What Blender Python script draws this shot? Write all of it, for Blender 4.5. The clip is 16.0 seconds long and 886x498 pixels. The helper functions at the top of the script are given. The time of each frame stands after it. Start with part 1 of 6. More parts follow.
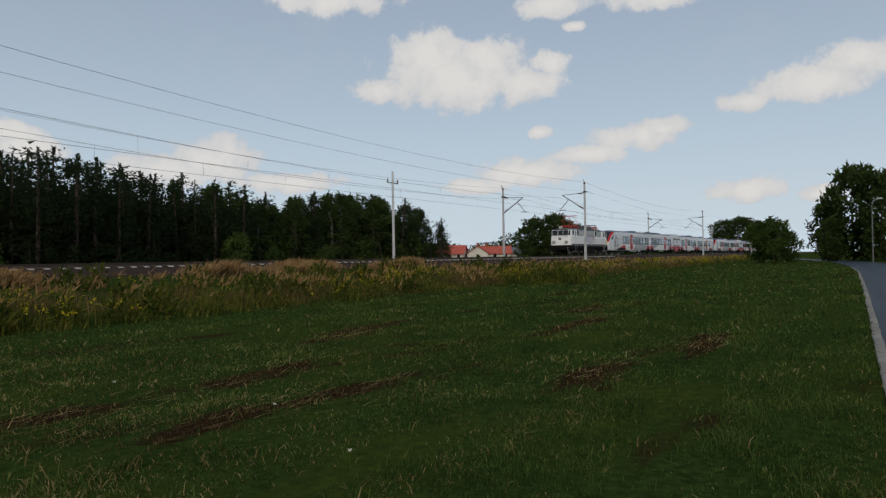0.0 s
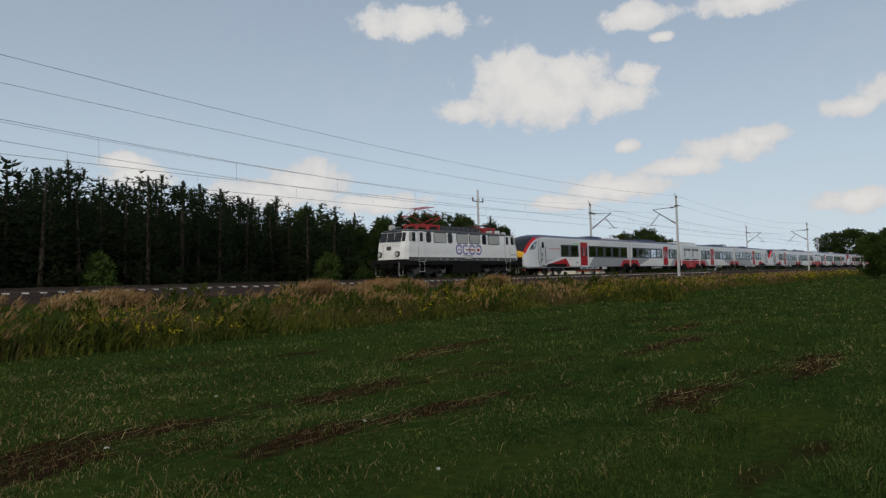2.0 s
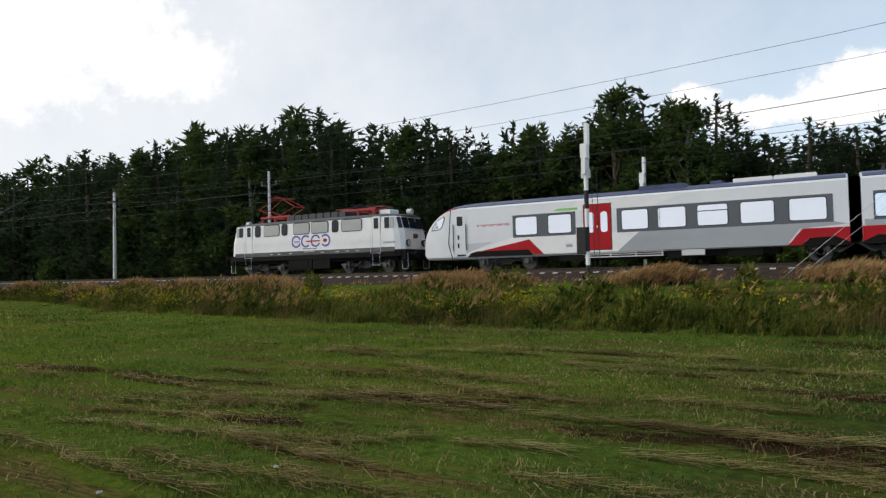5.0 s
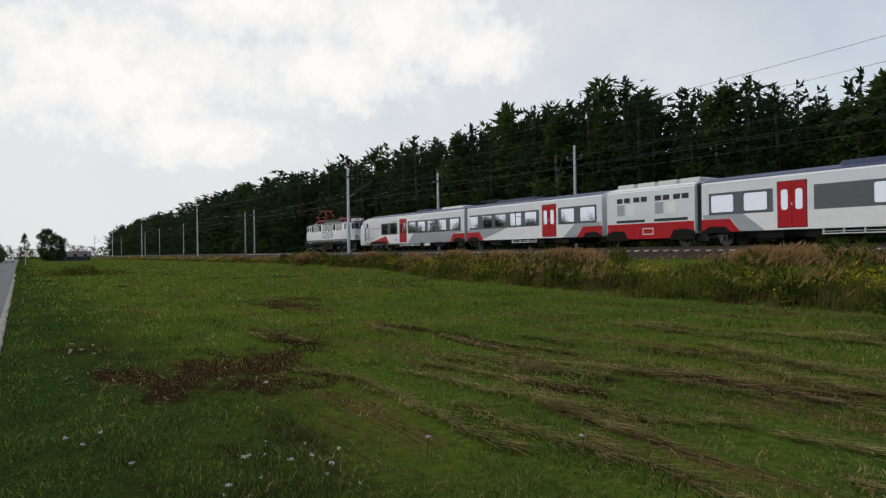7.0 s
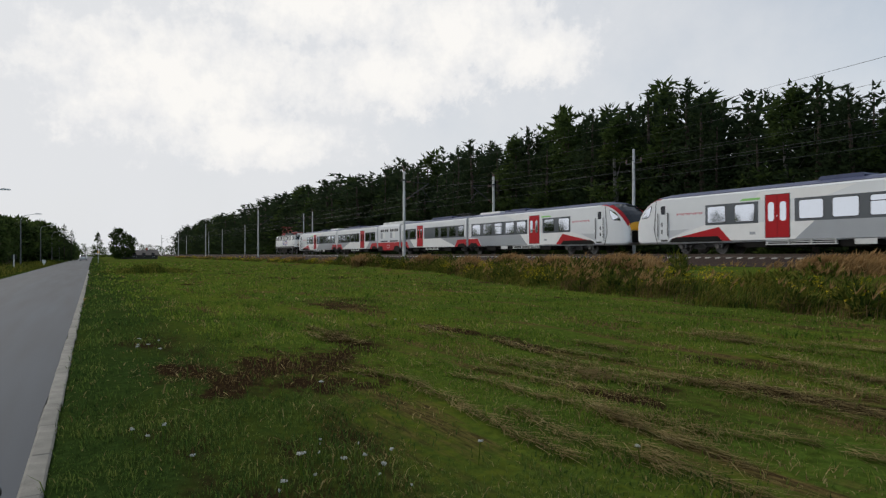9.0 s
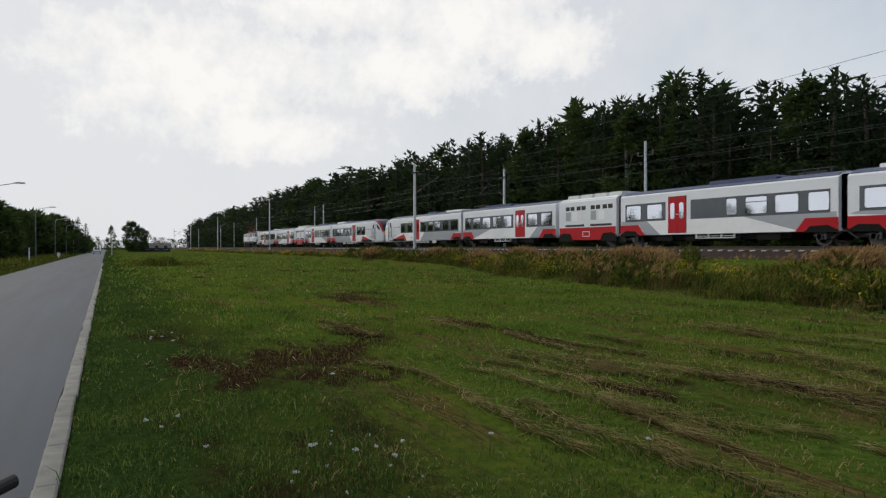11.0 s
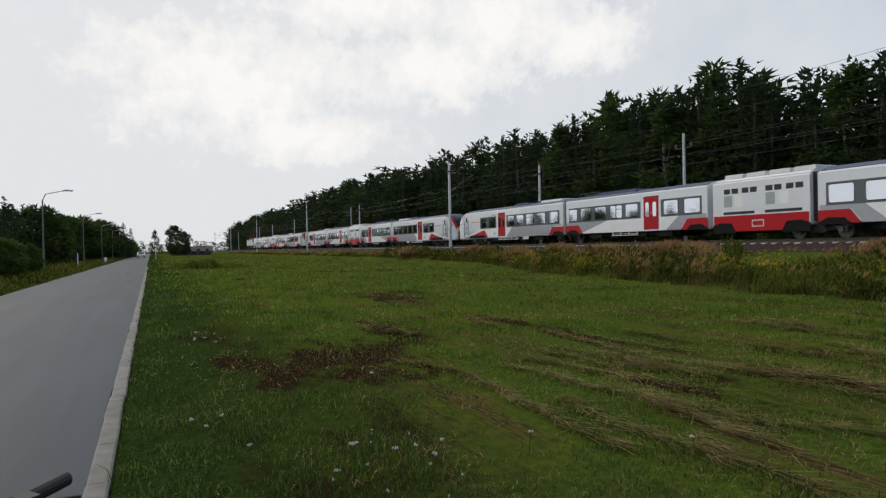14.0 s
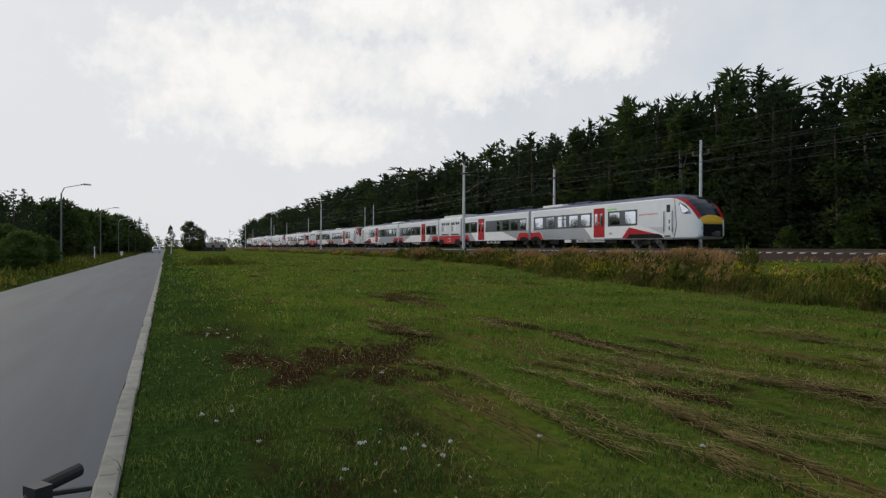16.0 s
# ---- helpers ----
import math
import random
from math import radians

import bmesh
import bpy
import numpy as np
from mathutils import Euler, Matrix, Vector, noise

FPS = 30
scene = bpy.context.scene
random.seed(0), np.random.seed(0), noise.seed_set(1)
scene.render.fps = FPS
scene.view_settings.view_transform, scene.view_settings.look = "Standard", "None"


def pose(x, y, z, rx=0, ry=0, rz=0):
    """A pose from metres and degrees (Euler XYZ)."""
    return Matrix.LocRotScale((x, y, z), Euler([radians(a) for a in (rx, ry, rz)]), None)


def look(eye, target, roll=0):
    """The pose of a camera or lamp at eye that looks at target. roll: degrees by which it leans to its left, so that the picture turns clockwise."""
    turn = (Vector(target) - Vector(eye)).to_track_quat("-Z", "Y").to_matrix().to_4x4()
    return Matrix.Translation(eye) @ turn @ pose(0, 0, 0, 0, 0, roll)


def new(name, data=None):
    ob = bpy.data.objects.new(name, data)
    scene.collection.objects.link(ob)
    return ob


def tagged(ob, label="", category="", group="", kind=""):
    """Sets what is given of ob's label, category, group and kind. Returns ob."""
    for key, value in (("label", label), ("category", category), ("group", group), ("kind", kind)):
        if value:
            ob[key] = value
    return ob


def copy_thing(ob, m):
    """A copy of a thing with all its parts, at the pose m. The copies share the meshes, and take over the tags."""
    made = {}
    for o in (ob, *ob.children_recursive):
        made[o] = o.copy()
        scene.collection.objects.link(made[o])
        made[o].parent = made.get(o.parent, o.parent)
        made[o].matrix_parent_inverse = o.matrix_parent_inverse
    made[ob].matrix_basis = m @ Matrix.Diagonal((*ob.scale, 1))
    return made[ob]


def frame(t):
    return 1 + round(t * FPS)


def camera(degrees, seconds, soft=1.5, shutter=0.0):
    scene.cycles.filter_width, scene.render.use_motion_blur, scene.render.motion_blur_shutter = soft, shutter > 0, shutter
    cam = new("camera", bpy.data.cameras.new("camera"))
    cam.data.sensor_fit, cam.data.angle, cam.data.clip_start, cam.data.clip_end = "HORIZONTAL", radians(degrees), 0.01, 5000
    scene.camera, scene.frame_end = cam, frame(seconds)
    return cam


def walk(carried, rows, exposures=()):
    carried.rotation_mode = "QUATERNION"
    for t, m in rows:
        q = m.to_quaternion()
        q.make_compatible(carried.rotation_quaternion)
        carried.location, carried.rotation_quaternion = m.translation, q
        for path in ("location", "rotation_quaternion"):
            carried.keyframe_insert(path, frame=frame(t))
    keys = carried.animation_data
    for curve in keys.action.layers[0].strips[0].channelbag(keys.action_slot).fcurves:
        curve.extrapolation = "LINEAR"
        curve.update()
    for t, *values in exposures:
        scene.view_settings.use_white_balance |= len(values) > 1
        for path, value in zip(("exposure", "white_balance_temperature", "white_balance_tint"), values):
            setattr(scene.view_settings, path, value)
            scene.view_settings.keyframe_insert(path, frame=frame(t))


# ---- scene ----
EYE = 1.6          # the camera's height over the meadow
RAIL = 1.6         # top of the rails over the meadow
TRACK_FAR, TRACK_NEAR = 32.85, 28.85
SPEED, START = 22.94, 78.0

cam = camera(68.17, 16.0, soft=1.3, shutter=0.08)
walk(cam, [
    (0.0, pose(0, 0, EYE, 90.75, 0.93, -57.21)),
    (0.5, pose(0, 0, EYE, 90.12, 1.04, -54.73)),
    (1.0, pose(0, 0, EYE, 91.20, 0.60, -54.26)),
    (1.5, pose(0, 0, EYE, 91.56, 0.52, -52.33)),
    (2.0, pose(0, 0, EYE, 92.49, 1.44, -49.69)),
    (2.5, pose(0, 0, EYE, 92.35, 0.94, -41.84)),
    (3.0, pose(0, 0, EYE, 93.05, 1.30, -32.25)),
    (3.4, pose(0, 0, EYE, 93.79, 1.57, -20.00)),
    (3.5, pose(0, 0, EYE, 93.79, 1.70, -15.17)),
    (4.0, pose(0, 0, EYE, 94.10, 1.58, 7.20)),
    (4.5, pose(0, 0, EYE, 92.47, 2.10, 20.79)),
    (5.0, pose(0, 0, EYE, 91.93, 1.36, 30.87)),
    (7.3, pose(0, 0, EYE, 90.56, 0.45, 58.88)),
    (7.5, pose(0, 0, EYE, 90.94, 0.05, 59.62)),
    (8.0, pose(0, 0, EYE, 90.61, 0.05, 60.74)),
    (8.5, pose(0, 0, EYE, 90.61, -0.26, 61.89)),
    (9.0, pose(0, 0, EYE, 90.46, 0.06, 61.89)),
    (11.5, pose(0, 0, EYE, 89.72, 0.28, 63.22)),
    (12.0, pose(0, 0, EYE, 89.77, 0.58, 63.66)),
    (12.5, pose(0, 0, EYE, 89.76, 0.54, 63.89)),
    (13.0, pose(0, 0, EYE, 89.53, 0.85, 64.83)),
    (13.5, pose(0, 0, EYE, 89.55, 1.04, 65.01)),
    (14.0, pose(0, 0, EYE, 89.72, 1.14, 65.96)),
    (14.5, pose(0, 0, EYE, 89.76, 1.57, 65.99)),
    (15.0, pose(0, 0, EYE, 89.83, 0.67, 65.90)),
    (15.5, pose(0, 0, EYE, 89.81, 0.10, 66.41)),
    (16.0, pose(0, 0, EYE, 89.88, -0.19, 67.10)),
], exposures=[(0, -0.55), (2, -0.5), (3, -0.4), (3.5, -0.16), (4, 0.1), (4.5, 0.18), (5, 0.2), (7.3, -0.08), (9, -0.1), (16, -0.1)])

# ---- world and sun ----
SUN_AZ, SUN_EL = 118.0, 35.0   # degrees to the left of the way across the track, and over the horizon


def build_world():
    w = bpy.data.worlds.new("sky")
    scene.world = w
    w.use_nodes = True
    nt = w.node_tree
    nt.nodes.clear()
    N, L = nt.nodes.new, nt.links.new

    def math(op, a, b=None, clamp=False):
        n = N("ShaderNodeMath")
        n.operation, n.use_clamp = op, clamp
        for i, v in enumerate((a, b)):
            if v is None:
                continue
            if isinstance(v, (int, float)):
                n.inputs[i].default_value = v
            else:
                L(v, n.inputs[i])
        return n.outputs[0]

    out, bg = N("ShaderNodeOutputWorld"), N("ShaderNodeBackground")
    sky = N("ShaderNodeTexSky")
    sky.sky_type, sky.sun_disc = "NISHITA", False
    sky.sun_elevation, sky.sun_rotation = radians(SUN_EL), radians(-SUN_AZ)
    sky.air_density, sky.dust_density, sky.ozone_density = 1.0, 2.2, 1.5
    co = N("ShaderNodeTexCoord")
    sep = N("ShaderNodeSeparateXYZ")
    L(co.outputs["Generated"], sep.inputs[0])
    x, y, z = sep.outputs
    az = math("MULTIPLY", math("ARCTAN2", math("MULTIPLY", x, -1), y), 57.2958)
    el = math("MULTIPLY", math("ARCSINE", z), 57.2958)
    cmb = N("ShaderNodeCombineXYZ")
    L(az, cmb.inputs[0])
    L(el, cmb.inputs[1])

    def noise_tex(scale, detail, rough, vec=co.outputs["Generated"]):
        n = N("ShaderNodeTexNoise")
        n.inputs["Scale"].default_value, n.inputs["Detail"].default_value = scale, detail
        n.inputs["Roughness"].default_value = rough
        L(vec, n.inputs["Vector"])
        return n

    field = None
    # cumulus puffs: azimuth, elevation, half width, half height in degrees
    for a, e, p, q in CLOUDS:
        sub, mul, ln = N("ShaderNodeVectorMath"), N("ShaderNodeVectorMath"), N("ShaderNodeVectorMath")
        sub.operation, mul.operation, ln.operation = "SUBTRACT", "MULTIPLY", "LENGTH"
        L(cmb.outputs[0], sub.inputs[0])
        sub.inputs[1].default_value = (a, e, 0)
        L(sub.outputs[0], mul.inputs[0])
        mul.inputs[1].default_value = (1 / p, 1 / q, 0)
        L(mul.outputs[0], ln.inputs[0])
        v = math("SUBTRACT", 1.0, ln.outputs["Value"])
        field = v if field is None else math("MAXIMUM", field, v)
    fine = noise_tex(26, 10, 0.64)
    body = math("ADD", field, math("MULTIPLY", math("SUBTRACT", fine.outputs[0], 0.5), 1.7))
    mask = N("ShaderNodeMapRange")
    mask.interpolation_type = "SMOOTHSTEP"
    L(body, mask.inputs["Value"])
    mask.inputs["From Min"].default_value, mask.inputs["From Max"].default_value = 0.02, 0.4
    # thin veil that thickens towards the sun
    veil_n = noise_tex(5.5, 8, 0.6)
    near = N("ShaderNodeMapRange")
    L(az, near.inputs["Value"])
    near.interpolation_type = "SMOOTHSTEP"
    near.inputs["From Min"].default_value, near.inputs["From Max"].default_value = -26, 84
    veil = math("ADD", math("MULTIPLY", near.outputs[0], 1.05), math("MULTIPLY", math("SUBTRACT", veil_n.outputs[0], 0.58), 1.0), True)
    shade = noise_tex(14, 6, 0.6)
    ramp = N("ShaderNodeMapRange")
    L(math("ADD", body, math("MULTIPLY", shade.outputs[0], 0.8)), ramp.inputs["Value"])
    ramp.inputs["From Min"].default_value, ramp.inputs["From Max"].default_value = 0.35, 1.25
    tone = N("ShaderNodeMix")
    tone.data_type = "RGBA"
    L(ramp.outputs[0], tone.inputs[0])
    tone.inputs[6].default_value, tone.inputs[7].default_value = (7.8, 8.0, 8.4, 1), (10.3, 10.1, 9.8, 1)
    m0, m1, m2 = N("ShaderNodeMix"), N("ShaderNodeMix"), N("ShaderNodeMix")
    m0.data_type = m1.data_type = m2.data_type = "RGBA"
    # summer haze: pale all over, thicker towards the horizon
    low = math("POWER", 2.718, math("MULTIPLY", math("MAXIMUM", el, 0.0), -0.075))
    L(math("ADD", math("MULTIPLY", low, 0.62), 0.30, True), m0.inputs[0])
    L(sky.outputs[0], m0.inputs[6])
    haze = N("ShaderNodeMix")
    haze.data_type = "RGBA"
    L(near.outputs[0], haze.inputs[0])
    haze.inputs[6].default_value, haze.inputs[7].default_value = (9.1, 10.6, 12.0, 1), (7.1, 7.5, 8.0, 1)
    L(haze.outputs[2], m0.inputs[7])
    L(veil, m1.inputs[0])
    L(m0.outputs[2], m1.inputs[6])
    m1.inputs[7].default_value = (8.1, 8.25, 8.5, 1)
    L(mask.outputs[0], m2.inputs[0])
    L(m1.outputs[2], m2.inputs[6])
    L(tone.outputs[2], m2.inputs[7])
    L(m2.outputs[2], bg.inputs["Color"])
    bg.inputs["Strength"].default_value = 0.1
    L(bg.outputs[0], out.inputs["Surface"])


CLOUDS = [(-58.5, 15.2, 8.5, 3.0), (-56.5, 17.2, 4.2, 2.6), (-61.5, 16.8, 4.0, 2.2), (-66.8, 16.3, 2.2, 1.2),
          (-64.5, 14.6, 4.0, 1.8), (-52.5, 14.4, 3.5, 1.4), (-74.0, 9.8, 4.6, 1.3), (-76, 10.3, 2.6, 1.2),
          (-70, 8.6, 4.0, 1.0), (-64.5, 7.2, 6.0, 1.6), (-60, 6.2, 3.5, 1.0), (-65.8, 10.6, 1.2, .7),
          (-38, 8.4, 4.6, 2.4), (-34, 7.4, 5.5, 1.8), (-44, 6.6, 5.5, 1.1), (-25, 8.6, 3.6, 1.4),
          (-87, 12.7, 5.5, 1.7), (-90, 14, 4, 1.6), (-82, 11.8, 2.4, 1.0), (-82, 5.0, 3.4, 1.2), (-87.5, 4.4, 2.2, 0.9),
          (-47.5, 21.6, 6.5, 1.6), (-67, 20.8, 4.0, 1.2), (-76, 20.6, 5, 1.2), (-69, 19, 1.2, 0.5),
          (-1, 23.4, 3.4, 1.8), (-2, 13.2, 4.5, 2.4), (4, 11.8, 7, 1.6), (-9, 13.2, 3, 1.5), (-3, 11.5, 10, 1.6), (-24, 9.6, 3, 1.0), (9.5, 13.5, 2.5, 1.2),
          (54, 17.0, 7, 3.8), (60, 19, 11, 4.5), (67, 15, 12, 4.2), (78, 9.5, 11, 3), (84, 14, 16, 7), (72, 21, 15, 5)]
build_world()

sun = new("sun", bpy.data.lights.new("sun", "SUN"))
sun.data.energy, sun.data.angle, sun.data.color = 1.75, radians(0.6), (1.0, 0.93, 0.82)
_a, _e = radians(SUN_AZ), radians(SUN_EL)
sun.matrix_basis = look((0, 0, 60), Vector((0, 0, 60)) - Vector((-math.sin(_a) * math.cos(_e), math.cos(_a) * math.cos(_e), math.sin(_e))))
scene.view_settings.exposure = 0.0


# ---- materials ----
def material(name, base, rough=0.6, metal=0.0, vary=0.15, scale=6.0, bump=0.0, bump_scale=60.0, coat=0.0, other=None, random=0.0, island=0.0, spec=0.5, stretch=None):
    m = bpy.data.materials.new(name)
    m.use_nodes = True
    nt = m.node_tree
    N, L = nt.nodes.new, nt.links.new
    b = nt.nodes["Principled BSDF"]
    b.inputs["Roughness"].default_value, b.inputs["Metallic"].default_value = rough, metal
    b.inputs["Coat Weight"].default_value = coat
    b.inputs["Specular IOR Level"].default_value = spec
    co = N("ShaderNodeTexCoord")
    vec = co.outputs["Object"]
    if stretch:
        mp = N("ShaderNodeMapping")
        mp.inputs["Scale"].default_value = stretch
        L(vec, mp.inputs["Vector"])
        vec = mp.outputs[0]
    n1, n2 = N("ShaderNodeTexNoise"), N("ShaderNodeTexNoise")
    for n, sc, dt in ((n1, scale, 6), (n2, scale * 0.13, 4)):
        n.inputs["Scale"].default_value, n.inputs["Detail"].default_value = sc, dt
        L(vec, n.inputs["Vector"])
    add = N("ShaderNodeMath")
    add.operation = "ADD"
    L(n1.outputs[0], add.inputs[0])
    L(n2.outputs[0], add.inputs[1])
    fac = add.outputs[0]
    if random or island:
        src = N("ShaderNodeObjectInfo").outputs["Random"] if random else N("ShaderNodeNewGeometry").outputs["Random Per Island"]
        ma = N("ShaderNodeMath")
        ma.operation = "MULTIPLY_ADD"
        L(src, ma.inputs[0])
        ma.inputs[1].default_value = random or island
        L(fac, ma.inputs[2])
        sb = N("ShaderNodeMath")
        sb.operation = "SUBTRACT"
        L(ma.outputs[0], sb.inputs[0])
        sb.inputs[1].default_value = (random or island) / 2
        fac = sb.outputs[0]
    rng = N("ShaderNodeMapRange")
    rng.inputs["From Min"].default_value, rng.inputs["From Max"].default_value = 0.6, 1.4
    L(fac, rng.inputs["Value"])
    mix = N("ShaderNodeMix")
    mix.data_type = "RGBA"
    L(rng.outputs[0], mix.inputs[0])
    lo = tuple(c * (1 - vary) for c in base)
    hi = other or tuple(min(1, c * (1 + vary)) for c in base)
    mix.inputs[6].default_value, mix.inputs[7].default_value = (*lo, 1), (*hi, 1)
    L(mix.outputs[2], b.inputs["Base Color"])
    if bump:
        nb, bp = N("ShaderNodeTexNoise"), N("ShaderNodeBump")
        nb.inputs["Scale"].default_value, nb.inputs["Detail"].default_value = bump_scale, 5
        L(vec, nb.inputs["Vector"])
        bp.inputs["Strength"].default_value, bp.inputs["Distance"].default_value = bump, 0.02
        L(nb.outputs[0], bp.inputs["Height"])
        L(bp.outputs[0], b.inputs["Normal"])
    return m


# bare and dry spots of the meadow: x, y, half length, half width
PATCHES = [(-9.2, 2.5, 1.8, 0.9), (-8.6, 1.5, 1.2, 0.5), (-9.8, 3.3, 1.3, 0.5), (-9.6, 1.0, 0.8, 0.35), (-5.6, 5.2, 0.8, 0.25), (-19.5, 6.8, 2.6, 0.7), (-12.2, 6.6, 1.6, 0.35), (-9.6, 6.7, 1.5, 0.3),
           (-4.2, 6.9, 1.6, 0.3), (-0.6, 6.5, 1.6, 0.5), (0.3, 9.2, 1.2, 0.35), (11.8, 9.7, 1.8, 0.4), (18.6, 7.0, 1.7, 0.4), (6.6, 7.2, 1.6, 0.45),
           (6.0, 5.2, 1.2, 0.35), (8.5, 3.1, 1.2, 0.45), (3.2, 7.2, 1.5, 0.4), (12.2, 2.4, 1.6, 0.35), (4.3, 5.4, 1.0, 0.4), (10, 9.1, 1.2, 0.3), (2.2, 6.6, 1.2, 0.4), (14.5, 5.6, 2.2, 0.35)]


def meadow_material(name, dimmed, mown, dry, brown, soil):
    """Mown grass with dry rows and bare brown patches."""
    m = bpy.data.materials.new(name)
    m.use_nodes = True
    nt = m.node_tree
    N, L = nt.nodes.new, nt.links.new
    b = nt.nodes["Principled BSDF"]
    b.inputs["Roughness"].default_value = 0.85
    b.inputs["Specular IOR Level"].default_value = 0.0
    geo = N("ShaderNodeNewGeometry")

    def tex(scale, detail, stretch):
        mp, n = N("ShaderNodeMapping"), N("ShaderNodeTexNoise")
        mp.inputs["Scale"].default_value = stretch
        mp.inputs["Rotation"].default_value = (0, 0, radians(6))
        L(geo.outputs["Position"], mp.inputs["Vector"])
        L(mp.outputs[0], n.inputs["Vector"])
        n.inputs["Scale"].default_value, n.inputs["Detail"].default_value = scale, detail
        n.inputs["Roughness"].default_value = 0.65
        return n.outputs[0]

    def blend(fac, lo, hi, a, c):
        r, mx = N("ShaderNodeMapRange"), N("ShaderNodeMix")
        r.inputs["From Min"].default_value, r.inputs["From Max"].default_value = lo, hi
        r.interpolation_type = "SMOOTHSTEP"
        mx.data_type = "RGBA"
        L(fac, r.inputs["Value"])
        L(r.outputs[0], mx.inputs[0])
        for v, i in ((a, 6), (c, 7)):
            if isinstance(v, tuple):
                mx.inputs[i].default_value = (*v, 1)
            else:
                L(v, mx.inputs[i])
        return mx.outputs[2]

    def cover(green):
        fine = blend(tex(9, 8, (1, 1, 1)), 0.3, 0.7, tuple(c * 0.55 for c in green), tuple(c * 1.3 for c in green))
        return blend(tex(0.16, 5, (1, 2.0, 1)), 0.42, 0.62, fine, blend(tex(7, 8, (1, 1, 1)), 0.3, 0.7, tuple(c * 0.8 for c in green), (green[0] * 1.8, green[1] * 1.35, green[2])))

    # the mown field lies west; elsewhere deeper green with dimness painted into it
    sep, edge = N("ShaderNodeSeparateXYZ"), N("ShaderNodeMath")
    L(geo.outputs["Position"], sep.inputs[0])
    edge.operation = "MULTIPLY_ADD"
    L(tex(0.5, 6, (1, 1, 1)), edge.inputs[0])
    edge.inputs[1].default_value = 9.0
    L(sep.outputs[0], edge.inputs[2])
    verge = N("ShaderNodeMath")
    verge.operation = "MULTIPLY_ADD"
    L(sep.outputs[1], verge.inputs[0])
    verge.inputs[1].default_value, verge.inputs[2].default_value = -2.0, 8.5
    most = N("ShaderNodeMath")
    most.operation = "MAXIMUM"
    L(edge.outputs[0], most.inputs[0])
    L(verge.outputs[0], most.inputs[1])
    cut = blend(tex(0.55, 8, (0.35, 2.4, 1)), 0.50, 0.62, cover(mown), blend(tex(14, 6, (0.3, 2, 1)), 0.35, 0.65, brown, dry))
    rows = blend(most.outputs[0], 1.0, 7.0, cut, cover(dimmed))
    bare = blend(tex(0.33, 8, (0.55, 1.4, 1)), 0.54, 0.66, rows, blend(tex(12, 6, (1, 1, 1)), 0.35, 0.65, soil, brown))
    # bare brown spots
    spot = None
    for px, py, p, q in PATCHES:
        sub, mul, ln, inv = N("ShaderNodeVectorMath"), N("ShaderNodeVectorMath"), N("ShaderNodeVectorMath"), N("ShaderNodeMath")
        sub.operation, mul.operation, ln.operation, inv.operation = "SUBTRACT", "MULTIPLY", "LENGTH", "SUBTRACT"
        L(geo.outputs["Position"], sub.inputs[0])
        sub.inputs[1].default_value = (px, py, 0)
        L(sub.outputs[0], mul.inputs[0])
        mul.inputs[1].default_value = (1 / p, 1 / q, 0)
        L(mul.outputs[0], ln.inputs[0])
        inv.inputs[0].default_value = 1.0
        L(ln.outputs["Value"], inv.inputs[1])
        if spot is None:
            spot = inv.outputs[0]
        else:
            mx = N("ShaderNodeMath")
            mx.operation = "MAXIMUM"
            L(spot, mx.inputs[0])
            L(inv.outputs[0], mx.inputs[1])
            spot = mx.outputs[0]
    ad = N("ShaderNodeMath")
    ad.operation = "ADD"
    L(spot, ad.inputs[0])
    am = N("ShaderNodeMath")
    am.operation = "MULTIPLY_ADD"
    L(tex(1.3, 9, (0.8, 1.7, 1)), am.inputs[0])
    am.inputs[1].default_value, am.inputs[2].default_value = 4.2, -1.65
    L(am.outputs[0], ad.inputs[1])
    bare = blend(ad.outputs[0], 0.28, 0.95, bare, blend(tex(15, 6, (1, 1, 1)), 0.35, 0.65, soil, brown))
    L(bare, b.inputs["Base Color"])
    bp = N("ShaderNodeBump")
    bp.inputs["Strength"].default_value, bp.inputs["Distance"].default_value = 0.8, 0.06
    L(tex(16, 8, (1, 1, 1)), bp.inputs["Height"])
    L(bp.outputs[0], b.inputs["Normal"])
    return m


WHITE = material("white_paint", (0.80, 0.80, 0.79), 0.35, 0, 0.06, 2.5, coat=0.3)
SILVER = material("silver_paint", (0.70, 0.72, 0.74), 0.32, 0.15, 0.05, 1.5, coat=0.4)
GREY = material("grey_paint", (0.34, 0.36, 0.385), 0.33, 0.1, 0.06, 1.5, coat=0.4)
BAND = material("window_band", (0.075, 0.086, 0.098), 0.22, 0.0, 0.1, 3, spec=0.5, coat=0.3)
RED = material("red_paint", (0.40, 0.006, 0.012), 0.42, 0, 0.1, 2, spec=0.25)
YELLOW = material("yellow_paint", (0.75, 0.42, 0.02), 0.4, 0, 0.06, 3)
GREEN = material("green_film", (0.25, 0.6, 0.16), 0.4, 0, 0.05, 3)
BLUE = material("roof_blue", (0.055, 0.07, 0.14), 0.4, 0.1, 0.15, 2)
LOGO = material("logo_violet", (0.11, 0.09, 0.36), 0.4, 0, 0.05, 3)
PINK = material("faded_red_letters", (0.55, 0.22, 0.25), 0.5, 0, 0.05, 3)
DARK = material("underframe_black", (0.009, 0.0085, 0.008), 0.85, 0, 0.4, 9, spec=0.15)
ROOF = material("roof_dark", (0.050, 0.053, 0.060), 0.55, 0, 0.3, 4)
STRIPE = material("frame_grey", (0.030, 0.031, 0.034), 0.6, 0, 0.35, 5, spec=0.3)
